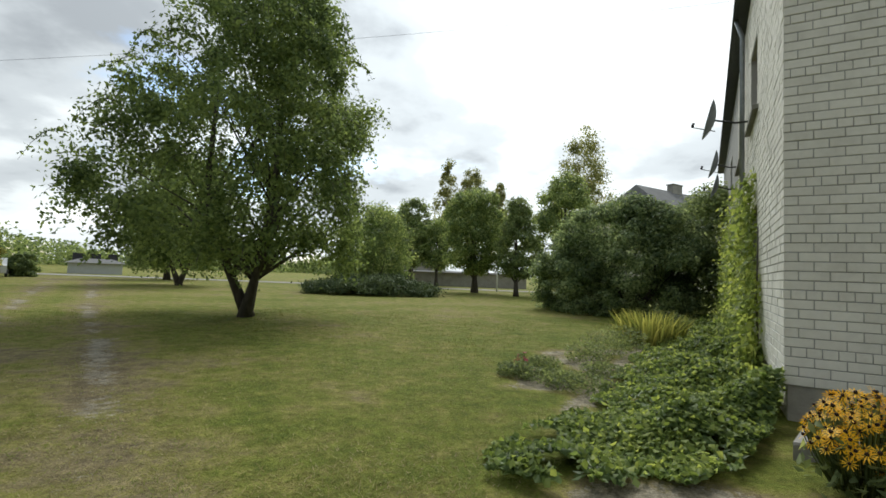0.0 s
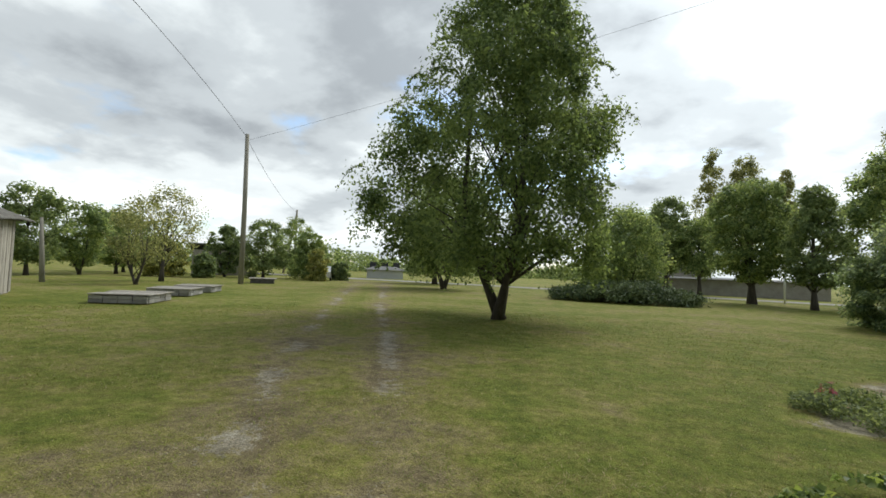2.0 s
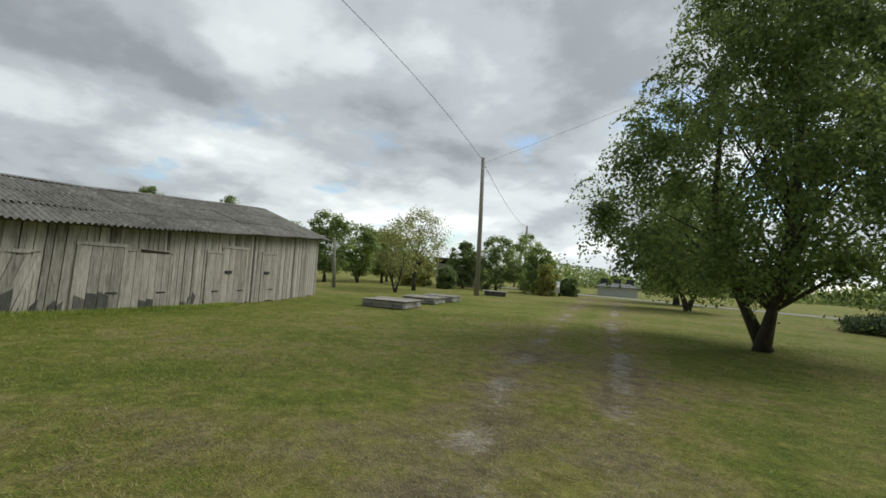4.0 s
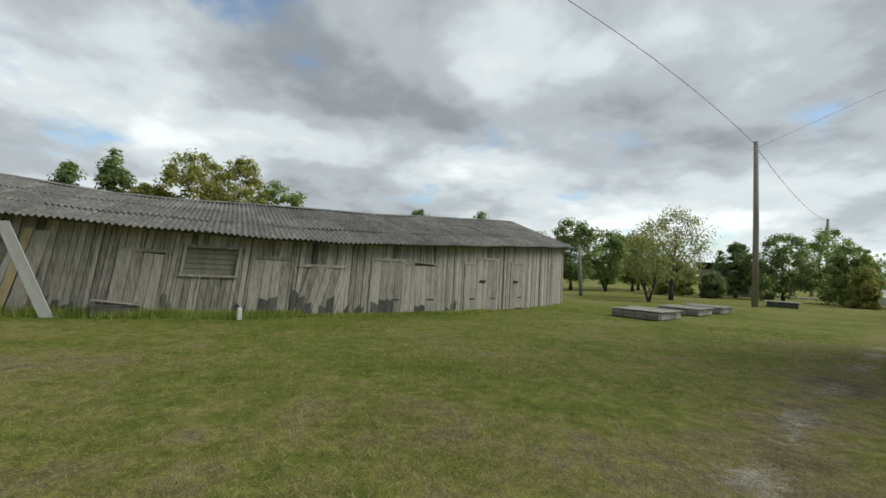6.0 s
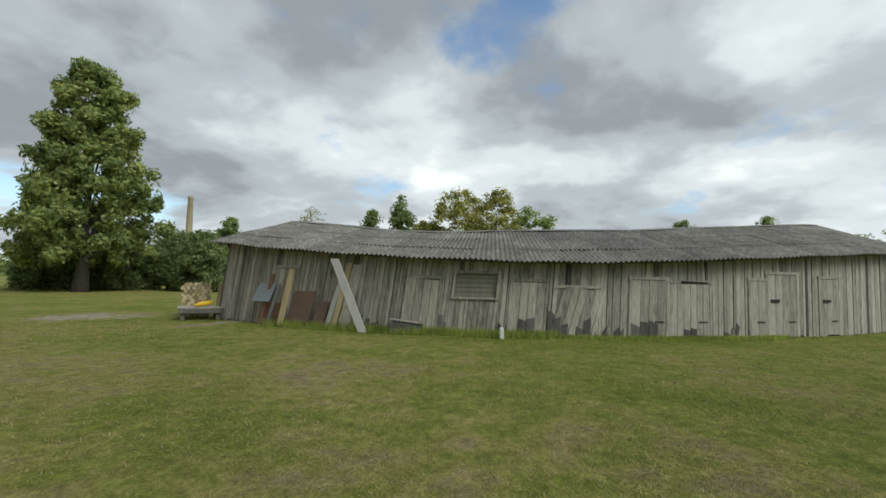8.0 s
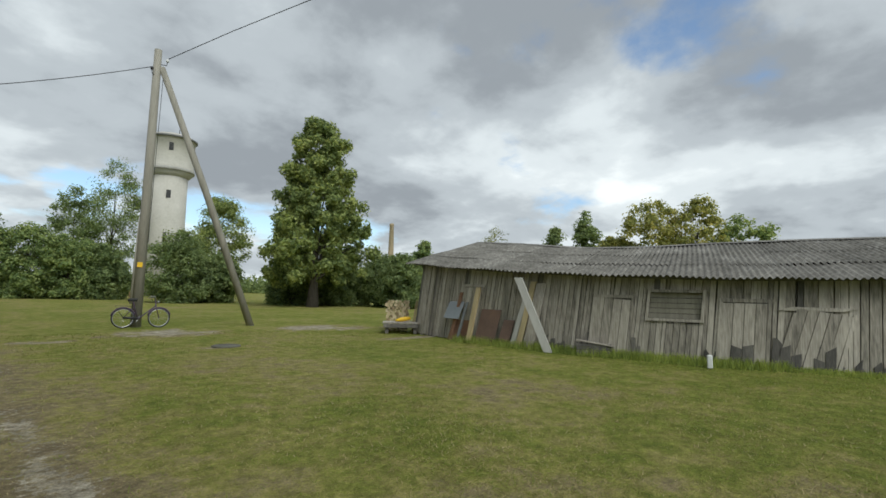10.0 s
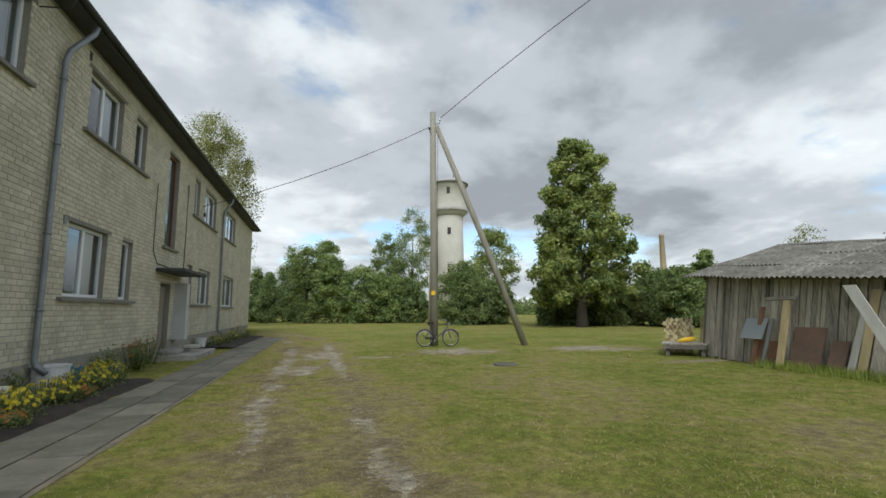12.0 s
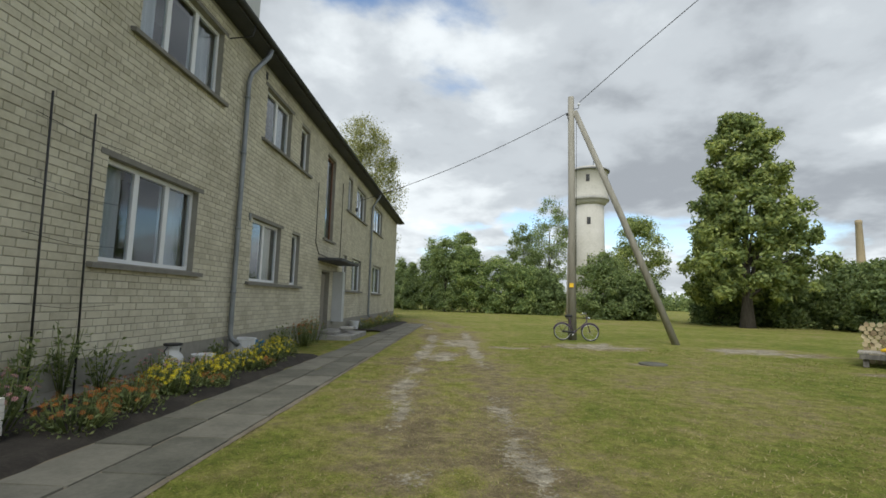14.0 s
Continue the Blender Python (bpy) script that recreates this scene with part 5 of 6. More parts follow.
# ---- far buildings, road, shed, car ----
def simple_house(name, at, turn, size, wall, ridge, label, mat, chim=True, windows=0):
    h = thing(name, (at[0], at[1], 0), label, "house", turn=turn)
    w, d = size
    box("wall", (-w / 2, -d / 2, -0.1), (w / 2, d / 2, wall), M[mat], h)
    vs = [(-w / 2 - 0.4, -d / 2 - 0.5, wall), (w / 2 + 0.4, -d / 2 - 0.5, wall), (w / 2 - 1.0, 0, ridge), (-w / 2 + 1.0, 0, ridge), (w / 2 + 0.4, d / 2 + 0.5, wall), (-w / 2 - 0.4, d / 2 + 0.5, wall)]
    link("roof", vs, [(0, 1, 2, 3), (3, 2, 4, 5), (0, 3, 5), (1, 4, 2), (0, 5, 4, 1)], M["roof"], h)
    if chim:
        box("chimney", (-0.9, -0.4, ridge - 0.6), (0.9, 0.4, ridge + 0.75), M["concrete"], h, 0.03)
        box("chimney_cap", (-1.0, -0.5, ridge + 0.755), (1.0, 0.5, ridge + 0.85), M["concrete"], h, 0.02)
    for k in range(windows):
        x = -w / 2 + w * (k + 0.5) / windows
        # dark box whose colour stands for the unlit inside
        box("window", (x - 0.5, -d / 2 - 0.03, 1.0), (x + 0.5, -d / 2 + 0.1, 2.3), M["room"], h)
    return h


simple_house("distant_house", (-29.55, -52.91), 28, (16, 9), 8.4, 12.1, "far house with grey roof and wide chimney", "brick", True, 5)
simple_house("distant_house", (2.76, -72.16), 5, (9, 8), 6.4, 9.6, "far house roof behind lindens", "plinth", True, 3)
simple_house("low_shed", (-3.56, -60.9), 0, (20, 5), 1.7, 1.9, "long low grey building beyond the road", "plinth", False, 0)
simple_house("low_shed", (37.26, -55.85), 35, (5, 3), 1.2, 1.7, "low grey-white building by the road", "panel", False, 3)
s = thing("shed", (45.18, -35.15, 0), "small grey board shed in the orchard", "shed", turn=52)
for k in range(18):
    box("board", (-2.7 + k * 0.3, -1.9, 0), (-2.7 + k * 0.3 + 0.285, -1.86, 2.6), M["wood"], s)
box("wall", (-2.7, -1.86, 0), (2.7, 1.9, 2.6), M["wood"], s)
link("roof", [(-3.0, -2.3, 2.5), (3.0, -2.3, 2.5), (3.0, 2.3, 3.2), (-3.0, 2.3, 3.2), (-3.0, -2.3, 2.6), (3.0, -2.3, 2.6), (3.0, 2.3, 3.3), (-3.0, 2.3, 3.3)],
     [(0, 1, 5, 4), (1, 2, 6, 5), (2, 3, 7, 6), (3, 0, 4, 7), (4, 5, 6, 7), (0, 3, 2, 1)], M["roof"], s)
link("gravel_road", [(60, -44.5, 0.012), (37, -45.0, 0.012), (20, -46.5, 0.012), (0, -46.3, 0.012), (-40, -44.5, 0.012), (-40, -48, 0.012), (0, -50, 0.012), (20, -50.3, 0.012), (38, -49.5, 0.012), (60, -49, 0.012)],
     [(0, 1, 8, 9), (1, 2, 7, 8), (2, 3, 6, 7), (3, 4, 5, 6)], M["gravel"], None, False, "pale gravel road past the gardens", "road", kind="structure")
lp = thing("lamp_post", (-7.42, -44.12, 0), "slim white post beside the road", "post")
tubes("post", [([(0, 0, -0.1), (0, 0, 2.3)], 0.07)], M["white"], lp, 10)
lathe("cap", [(0.09, 0), (0.09, 0.08), (0.02, 0.14)], M["white"], lp, 10, (0, 0, 2.28))


def car():
    c = thing("car", (32.34, -37.18, 0), "white parked car half hidden by bushes", "car", turn=130)
    prof = [(-2.0, 0.3), (-2.05, 0.75), (-1.2, 0.9), (-0.6, 1.4), (0.9, 1.42), (1.5, 0.95), (2.05, 0.85), (2.1, 0.3)]
    n = len(prof)
    vs = [(x, y, z) for y in (-0.8, 0.8) for x, z in prof]
    link("body", vs, [tuple(range(n)), tuple(reversed(range(n, 2 * n)))] + [(k, k + n, (k + 1) % n + n, (k + 1) % n) for k in range(n)], M["car"], c)
    for y in (-0.805, 0.79):
        # dark strip coloured as the unlit car interior
        box("side_window", (-0.75, y, 0.95), (1.1, y + 0.015, 1.32), M["room"], c)
    for x in (-1.25, 1.3):
        for y in (-0.78, 0.78):
            tubes("wheel", [([(x, y - 0.09, 0.3), (x, y + 0.09, 0.3)], 0.3)], M["rubber"], c, 16)


car()
fn = thing("timber_rail", (7.46, 66.19, 0), "low rust-red timber rails at the far lawn edge", "fence")
for k in range(5):
    box("post", (-4 + k * 2, -0.05, 0), (-3.9 + k * 2, 0.05, 1.0), M["rust_red"], fn)
box("rail", (-4.2, -0.09, 0.85), (4.2, -0.052, 1.0), M["rust_red"], fn)
dp = thing("old_post", (7.98, 44.75, 0), "short bare wooden post near the tower", "post")
tubes("post", [([(0, 0, -0.1), (0.05, 0, 3.5), (0.1, 0, 7.0)], [0.17, 0.14, 0.1])], M["pole"], dp, 10)
op = thing("old_post", (29.97, -12.62, 0), "crooked grey post in the orchard", "post")
tubes("post", [([(0, 0, -0.1), (0.15, 0.05, 1.6), (0.35, 0.1, 3.4)], [0.14, 0.12, 0.08])], M["pole"], op, 8)


# ---- cold frames and well on the grass ----
def cold_frame(at, turn, w, d, hgt, label, lid=True):
    t = thing("cold_frame", (at[0], at[1], 0), label, "garden bed", "block-walled garden beds", turn=turn)
    rng = np.random.default_rng(int(w * 100))
    rows = 2
    for r in range(rows):
        for side in (0, 1):
            n = max(2, round(w / 0.4))
            for k in range(n):
                x0 = -w / 2 + w * k / n
                y = -d / 2 if side == 0 else d / 2 - 0.12
                box("block", (x0 + 0.008, y + rng.uniform(-0.01, 0.01), r * 0.125), (x0 + w / n - 0.008, y + 0.12, r * 0.125 + 0.118), M["concrete"], t, 0.012)
            n = max(2, round((d - 0.26) / 0.4))
            for k in range(n):
                y0 = -d / 2 + 0.13 + (d - 0.26) * k / n
                x = -w / 2 if side == 0 else w / 2 - 0.12
                box("block", (x + rng.uniform(-0.01, 0.01), y0 + 0.008, r * 0.125), (x + 0.12, y0 + (d - 0.26) / n - 0.008, r * 0.125 + 0.118), M["concrete"], t, 0.012)
    box("soil", (-w / 2 + 0.13, -d / 2 + 0.13, 0), (w / 2 - 0.13, d / 2 - 0.13, hgt * 0.7), M["soil"], t)
    if lid:
        n = int(d / 0.2)
        for k in range(n):
            y0 = -d / 2 - 0.05 + (d + 0.1) * k / n
            z = rows * 0.125 + rng.uniform(0, 0.02)
            box("lid_board", (-w / 2 - 0.06, y0, z), (w / 2 + 0.06 + rng.uniform(-0.1, 0.1), y0 + (d + 0.1) / n - 0.015, z + 0.03), M["wood"], t, 0.004)


cold_frame((16.3, -9.4), 37, 1.7, 2.0, 0.32, "low block-walled bed covered with grey boards")
cold_frame((18.7, -12.5), 37, 1.6, 1.7, 0.32, "block-walled bed with loose grey boards")
cold_frame((20.3, -14.7), 37, 1.6, 1.7, 0.32, "block-walled bed with sunken grey boards")
w = thing("well_box", (27.2, -24.8, 0), "low dark timber well cover on the grass", "well", turn=45)
for z in (0.0, 0.16):
    for a, b2 in (((-0.8, -0.8), (0.8, -0.7)), ((-0.8, 0.7), (0.8, 0.8)), ((-0.8, -0.69), (-0.7, 0.69)), ((0.7, -0.69), (0.8, 0.69))):
        box("beam", (*a, z), (*b2, z + 0.15), M["wood_old"], w, 0.01)
for k in range(6):
    box("lid_board", (-0.95, -0.9 + k * 0.3, 0.32), (0.95, -0.62 + k * 0.3, 0.36), M["wood"], w)

# ---- by the barn: block, crate, bench with firewood ----
b = thing("concrete_block", (11.35, 3.45, 0), "small upright pale block in the grass by the barn", "block", turn=20)
box("block", (-0.07, -0.05, -0.02), (0.07, 0.05, 0.26), M["white"], b, 0.012)
c = thing("crate", (11.2, 6.1, 0), "weathered wooden box lying at the barn wall", "crate", turn=-62)
for k in range(3):
    box("slat", (-0.42, -0.14, 0.02 + k * 0.085), (0.42, -0.115, 0.095 + k * 0.085), M["wood_old"], c, 0.004)
box("lid", (-0.47, -0.17, 0.275), (0.45, 0.14, 0.30), M["wood"], c, 0.004, m=pose(0, 0, 0, 0, 7, 0))
box("end", (-0.42, -0.11, 0.02), (-0.39, 0.12, 0.27), M["wood_old"], c)
box("end", (0.39, -0.11, 0.02), (0.42, 0.12, 0.27), M["wood_old"], c)
t = thing("work_bench", (10.76, 13.46, 0), "low dark wooden bench loaded with planks", "bench", turn=-38)
for x in (-0.5, 0.5):
    for y in (-0.35, 0.35):
        box("leg", (x - 0.06, y - 0.06, -0.02), (x + 0.06, y + 0.06, 0.34), M["wood_old"], t, 0.01)
for k in range(4):
    box("top_board", (-0.66, -0.45 + k * 0.23, 0.34), (0.66, -0.24 + k * 0.23, 0.385), M["wood"], t, 0.006)
box("side_board", (-0.62, -0.49, 0.2), (0.62, -0.46, 0.33), M["wood_old"], t, 0.005)
y_ = thing("yellow_tool", (10.64, 13.19, 0.39), "bright yellow plastic tool lying on the bench", "tool", turn=-20)
tubes("body", [([(-0.28, 0, 0.05), (-0.1, 0, 0.09), (0.1, 0.02, 0.11), (0.27, 0.02, 0.14)], [0.03, 0.075, 0.08, 0.05])], M["yellow"], y_, 10)
rng = np.random.default_rng(81)
fw = thing("firewood_stack", (11.2, 14.29, 0), "stack of split yellow firewood by the barn", "firewood", turn=-38)
for r in range(10):
    for k in range(6):
        x, z = -0.36 + k * 0.145 + 0.06 * (r % 2) + rng.uniform(-0.02, 0.02), 0.075 + r * 0.112
        rr = rng.uniform(0.07, 0.085)
        vs, fs = [], []
        m = 5
        a0 = rng.uniform(0, 6)
        for yy in (-0.28 + rng.uniform(-0.05, 0.05), 0.2):
            for q in range(m):
                a = a0 + 6.283 * q / m
                vs.append((x + rr * math.cos(a) * rng.uniform(0.8, 1.1), yy, z + rr * math.sin(a)))
        fs = [tuple(range(m)), tuple(reversed(range(m, 2 * m)))] + [(q, q + m, (q + 1) % m + m, (q + 1) % m) for q in range(m)]
        link("log", vs, fs, M["log"], fw)
pk = thing("stacked_laths", (11.29, 13.05, 0), "yellow sawn laths standing against the barn corner", "timber", turn=-50)
for k in range(6):
    box("lath", (-0.3 + k * 0.085, 0.0, 0.0), (-0.235 + k * 0.085, 0.03, 1.15 + 0.05 * (k % 3)), M["wood_new"], pk, 0, m=pose(0, 0, 0, -9, 6, 0))
cr = thing("offcut_box", (11.29, 12.5, 0), "pale wooden box of offcuts by the bench", "crate", turn=-55)
for k in range(4):
    box("slat", (-0.25, -0.16, 0.01 + k * 0.1), (0.25, -0.14, 0.1 + k * 0.1), M["wood_new"], cr, 0.004)
box("core", (-0.24, -0.138, 0.0), (0.24, 0.16, 0.4), M["wood_new"], cr)


# ---- bicycle at the pole ----
def bicycle():
    b = thing("bicycle", (3.72, 19.0, 0), "dark city bicycle leaning on the wooden pole", "bicycle", turn=-4)
    tilt = pose(0, 0, 0, -7, 0, 0)

    def ring(name, x, r, th, mat, parent):
        pts = [tilt @ Vector((x + r * math.cos(a), 0, 0.34 + r * math.sin(a))) for a in [6.2832 * k / 28 for k in range(29)]]
        return tubes(name, [(pts, th)], mat, parent, 6)

    def rod(name, pts, r, mat, parent=b, label=""):
        return tubes(name, [([tilt @ Vector(p) for p in pts], r)], mat, parent, 7, label)

    for x in (-0.53, 0.53):
        w = ring("tyre", x, 0.325, 0.02, M["rubber"], b)
        ring("rim", x, 0.298, 0.01, M["chrome"], w)
        tubes("spoke", [([tilt @ Vector((x, 0, 0.34)), tilt @ Vector((x + 0.295 * math.cos(a), 0, 0.34 + 0.295 * math.sin(a)))], 0.0025) for a in [6.2832 * k / 14 for k in range(14)]], M["chrome"], w, 4)
        pts = [tilt @ Vector((x + 0.355 * math.cos(a), 0, 0.34 + 0.355 * math.sin(a))) for a in [0.3 + 2.6 * k / 12 for k in range(13)]]
        tubes("mudguard", [(pts, 0.024)], M["bike"], b, 6)
    rod("frame", [(-0.53, 0, 0.34), (-0.1, 0, 0.3), (0.40, 0, 0.75), (0.42, 0, 0.9)], 0.019, M["bike"])
    rod("seat_tube", [(-0.1, 0, 0.3), (-0.24, 0, 0.8), (-0.27, 0, 0.92)], 0.017, M["bike"])
    rod("stay", [(-0.53, 0, 0.34), (-0.23, 0, 0.72)], 0.012, M["bike"])
    rod("fork", [(0.53, 0, 0.34), (0.43, 0, 0.7), (0.39, 0, 0.98)], 0.016, M["bike"])
    rod("handlebar", [(0.2, -0.27, 1.05), (0.36, -0.2, 1.08), (0.4, 0, 1.04), (0.36, 0.2, 1.08), (0.2, 0.27, 1.05)], 0.014, M["chrome"])
    rod("saddle", [(-0.42, 0, 0.95), (-0.34, 0, 0.965), (-0.15, 0, 0.955)], 0.055, M["rubber"])
    rod("carrier", [(-0.3, 0, 0.74), (-0.78, 0, 0.76), (-0.53, 0, 0.36)], 0.01, M["dark_metal"])
    rod("crank", [(-0.16, -0.1, 0.18), (-0.1, 0, 0.3), (-0.04, 0.1, 0.42)], 0.012, M["chrome"])
    rod("chain_guard", [(-0.53, -0.03, 0.35), (-0.1, -0.03, 0.33)], 0.04, M["dark_metal"])
    rod("headlamp", [(0.45, 0, 0.9), (0.53, 0, 0.9)], 0.04, M["chrome"])


bicycle()
mh = thing("manhole_cover", (4.3, 12.35, 0), "flat grey iron cover in the grass", "manhole cover")
lathe("cover", [(0.34, -0.03), (0.34, 0.012), (0.3, 0.02), (0.02, 0.022)], M["slab"], mh, 28)

# ---- paved path along the house ----
pv = thing("paved_path", (0, 0, 0), "row of worn concrete slabs along the house", "path", kind="structure")
pv.matrix_basis = pose(-2.5, 4, 0, 0, 0, 2.3) @ pose(2.5, -4, 0)
rng = np.random.default_rng(82)
y = -0.5
while y < 27.5:
    ln = 0.98
    for x0, x1 in ((-3.66, -3.075), (-3.06, -2.48)):
        off = 0.0 if x0 < -3.2 else 0.3
        a = rng.uniform(-0.012, 0.012)
        hz = rng.uniform(-0.004, 0.008)
        vs = [(x0 + a, y + off, -0.05), (x1 + a, y + off, -0.05), (x1 + a, y + off + ln - 0.012, -0.05), (x0 + a, y + off + ln - 0.03, -0.05),
              (x0 + a + 0.01, y + off + 0.01, hz), (x1 + a - 0.01, y + off + 0.01, hz), (x1 + a - 0.01, y + off + ln - 0.02, hz + rng.uniform(-0.008, 0.008)), (x0 + a + 0.01, y + off + ln - 0.02, hz)]
        link("slab", vs, [(4, 5, 6, 7), (0, 1, 5, 4), (1, 2, 6, 5), (2, 3, 7, 6), (3, 0, 4, 7)], M["slab"], pv)
    y += ln
for x0, x1 in ((-3.085, -3.048), (-2.485, -2.43), (-3.7, -3.655)):
    vs = []
    for k in range(80):
        yy = -0.4 + k * 0.36
        wob = 0.014 * math.sin(k * 1.7) + 0.01 * math.sin(k * 4.1)
        vs += [(x0 - abs(wob), yy, -0.012), (x1 + abs(wob) * 1.5, yy, -0.012)]
    link("joint_sand", vs, [(2 * k, 2 * k + 1, 2 * k + 3, 2 * k + 2) for k in range(79)], M["soil_pale"], pv)
vs = []
for k in range(33):
    yy = 0.0 + k * 0.36
    vs += [(-3.68 - 0.04 * (yy - 4) + 0.03 * math.sin(k * 2.1), yy, -0.02), (-3.82 - 0.04 * (yy - 4) + 0.04 * math.sin(k * 1.3), yy, 0.05 + 0.02 * math.sin(k * 3.1)), (-4.6 - 0.02 * yy, yy, 0.07 + 0.03 * math.sin(k * 1.7)), (FX + 0.02 - 0.048 * (yy - 7.3), yy, 0.06)]
link("flower_bed_soil", vs, [(4 * k + i, 4 * k + 4 + i, 4 * k + 5 + i, 4 * k + 1 + i) for k in range(32) for i in range(3)], M["soil"], None, True, "dark earth strip of the flower bed", "flower bed", kind="structure")
vs = []
for k in range(16):
    yy = 20.4 + k * 0.6
    vs += [(-4.3 - 0.03 * (yy - 20) + 0.04 * math.sin(k * 2.1), yy, -0.02), (-4.5 - 0.03 * (yy - 20), yy, 0.05), (FX + 0.02 - 0.048 * (yy - 7.3), yy, 0.06)]
link("flower_bed_soil", vs, [(3 * k + i, 3 * k + 3 + i, 3 * k + 4 + i, 3 * k + 1 + i) for k in range(15) for i in range(2)], M["soil"], None, True, "dark earth strip past the door", "flower bed", kind="structure")


# ---- flowers ----
def flower_clump(name, at, rad, hgt, leaf, petal, label, blooms, size, seed, leaves=420, leaf_size=0.06, centre=None, petals=8, face=0.5, group="garden flowers", base_z=0.04):
    rng = np.random.default_rng(seed)
    t = thing(name, (at[0], at[1], base_z), label, "flower", group)
    th, r = rng.uniform(0, 6.283, leaves), rad * rng.uniform(0, 1, leaves) ** 0.5
    c = np.stack([np.cos(th) * r, np.sin(th) * r, hgt * rng.uniform(0.03, 0.92, leaves) * (1 - 0.35 * (r / rad) ** 2)], 1)
    v, f = blades(c, np.tile([0, 0, 0.8], (leaves, 1)), leaf_size, leaf_size * 0.45, rng)
    link("leaves", v, f, M[leaf], t)
    heads = []
    runs = []
    for k in range(blooms):
        a, q = rng.uniform(0, 6.283), rad * rng.uniform(0, 1) ** 0.5
        p = Vector((math.cos(a) * q, math.sin(a) * q, hgt * (1.02 - 0.45 * (q / rad) ** 2) * rng.uniform(0.72, 1.05)))
        n = (Vector((math.cos(a) * q / rad, math.sin(a) * q / rad, face)) + Vector(rng.normal(0, 0.3, 3))).normalized()
        heads.append((p, n))
        runs.append(([(p.x * 0.5, p.y * 0.5, 0.0), (p.x * 0.85, p.y * 0.85, p.z * 0.6), p], [0.006, 0.005, 0.004]))
    tubes("stem", runs, M[leaf], t, 4)
    for p, n in heads:
        rot = n.to_track_quat("Z", "Y").to_matrix()
        vs, fs = [], []
        sz = size * rng.uniform(0.8, 1.2)
        dp = rng.uniform(-0.25, 0.1)
        vs.append(p)
        for q in range(petals):
            a = 6.283 * q / petals + rng.uniform(-0.1, 0.1)
            wd = 2.6 / petals
            o = len(vs)
            for rr, da, zz in ((0.65, wd / 2, dp * 0.5), (1.0, 0, dp), (0.65, -wd / 2, dp * 0.5)):
                vs.append(p + rot @ Vector((math.cos(a + da) * rr * sz, math.sin(a + da) * rr * sz, zz * sz)))
            fs += [(0, o, o + 1), (0, o + 1, o + 2)]
        bl = link("bloom", vs, fs, M[petal], t)
        if centre:
            cv, cf = tube_data([p - n * sz * 0.05, p + n * sz * 0.15, p + n * sz * 0.33], [sz * 0.2, sz * 0.21, sz * 0.1], 7)
            link("flower_centre", cv, cf, M[centre], bl, True)
    return t


flower_clump("coneflower", (-3.16, -3.17), 0.38, 0.68, "leaf_bed", "flower_gold", "bushy clump of golden flowers with dark centres", 190, 0.058, 201, 380, 0.10, "seed", 11, 0.7)
flower_clump("coneflower", (-3.42, -2.97), 0.30, 0.50, "leaf_bed", "flower_gold", "golden flowers with dark centres by the wall", 110, 0.058, 202, 300, 0.10, "seed", 11, 0.7)
for k, (x, yy, r, hgt, petal, n, lab) in enumerate([
        (-4.29, 6.35, 0.40, 0.48, "flower_yellow", 60, "round clump of yellow chrysanthemums in the bed"), (-4.37, 7.55, 0.40, 0.43, "flower_yellow", 55, "round clump of yellow chrysanthemums in the bed"),
        (-4.45, 8.53, 0.40, 0.41, "flower_yellow", 50, "round clump of yellow chrysanthemums in the bed"), (-4.51, 9.68, 0.47, 0.46, "flower_yellow", 55, "round clump of yellow chrysanthemums in the bed"),
        (-4.66, 10.67, 0.47, 0.48, "flower_yellow", 45, "round clump of yellow chrysanthemums in the bed"), (-4.1, 4.61, 0.40, 0.41, "flower_orange", 40, "clump of rust-orange marigolds in the bed"),
        (-4.16, 5.38, 0.43, 0.43, "flower_orange", 40, "clump of rust-orange marigolds in the bed"), (-4.13, 7.02, 0.28, 0.24, "flower_orange", 16, "low rust-orange marigolds in the bed"),
        (-4.28, 8.99, 0.28, 0.26, "flower_orange", 16, "low rust-orange marigolds in the bed"), (-5.1, 13.15, 0.47, 0.74, "flower_orange", 36, "tall orange marigolds near the door"),
        (-5.26, 14.34, 0.50, 0.84, "flower_orange", 30, "tall orange marigolds near the door"), (-4.84, 6.84, 0.32, 0.55, "flower_pink", 16, "pale pink asters by the wall"),
        (-4.69, 4.2, 0.4, 0.75, "flower_pink", 22, "tall pink asters by the wall"), (-4.84, 7.9, 0.26, 0.4, "flower_pink", 9, "pink asters by the wall"),
        (-5.32, 21.35, 0.45, 0.50, "flower_yellow", 26, "yellow flowers past the door"), (-5.41, 22.95, 0.47, 0.50, "flower_orange", 26, "orange flowers past the door"),
        (-5.41, 24.95, 0.47, 0.54, "flower_yellow", 26, "yellow flowers past the door"), (-5.52, 26.95, 0.56, 0.72, "flower_orange", 26, "orange flowers past the door"), (-5.38, 28.56, 0.5, 0.55, "flower_yellow", 20, "yellow flowers past the door")]):
    flower_clump("chrysanthemum" if petal == "flower_yellow" else "marigold" if petal == "flower_orange" else "aster", (x, yy), r, hgt, "leaf_bed", petal, lab, int(n * 1.9), 0.037, 210 + k, 420, 0.055, None, 9, 0.8, "house flower bed")


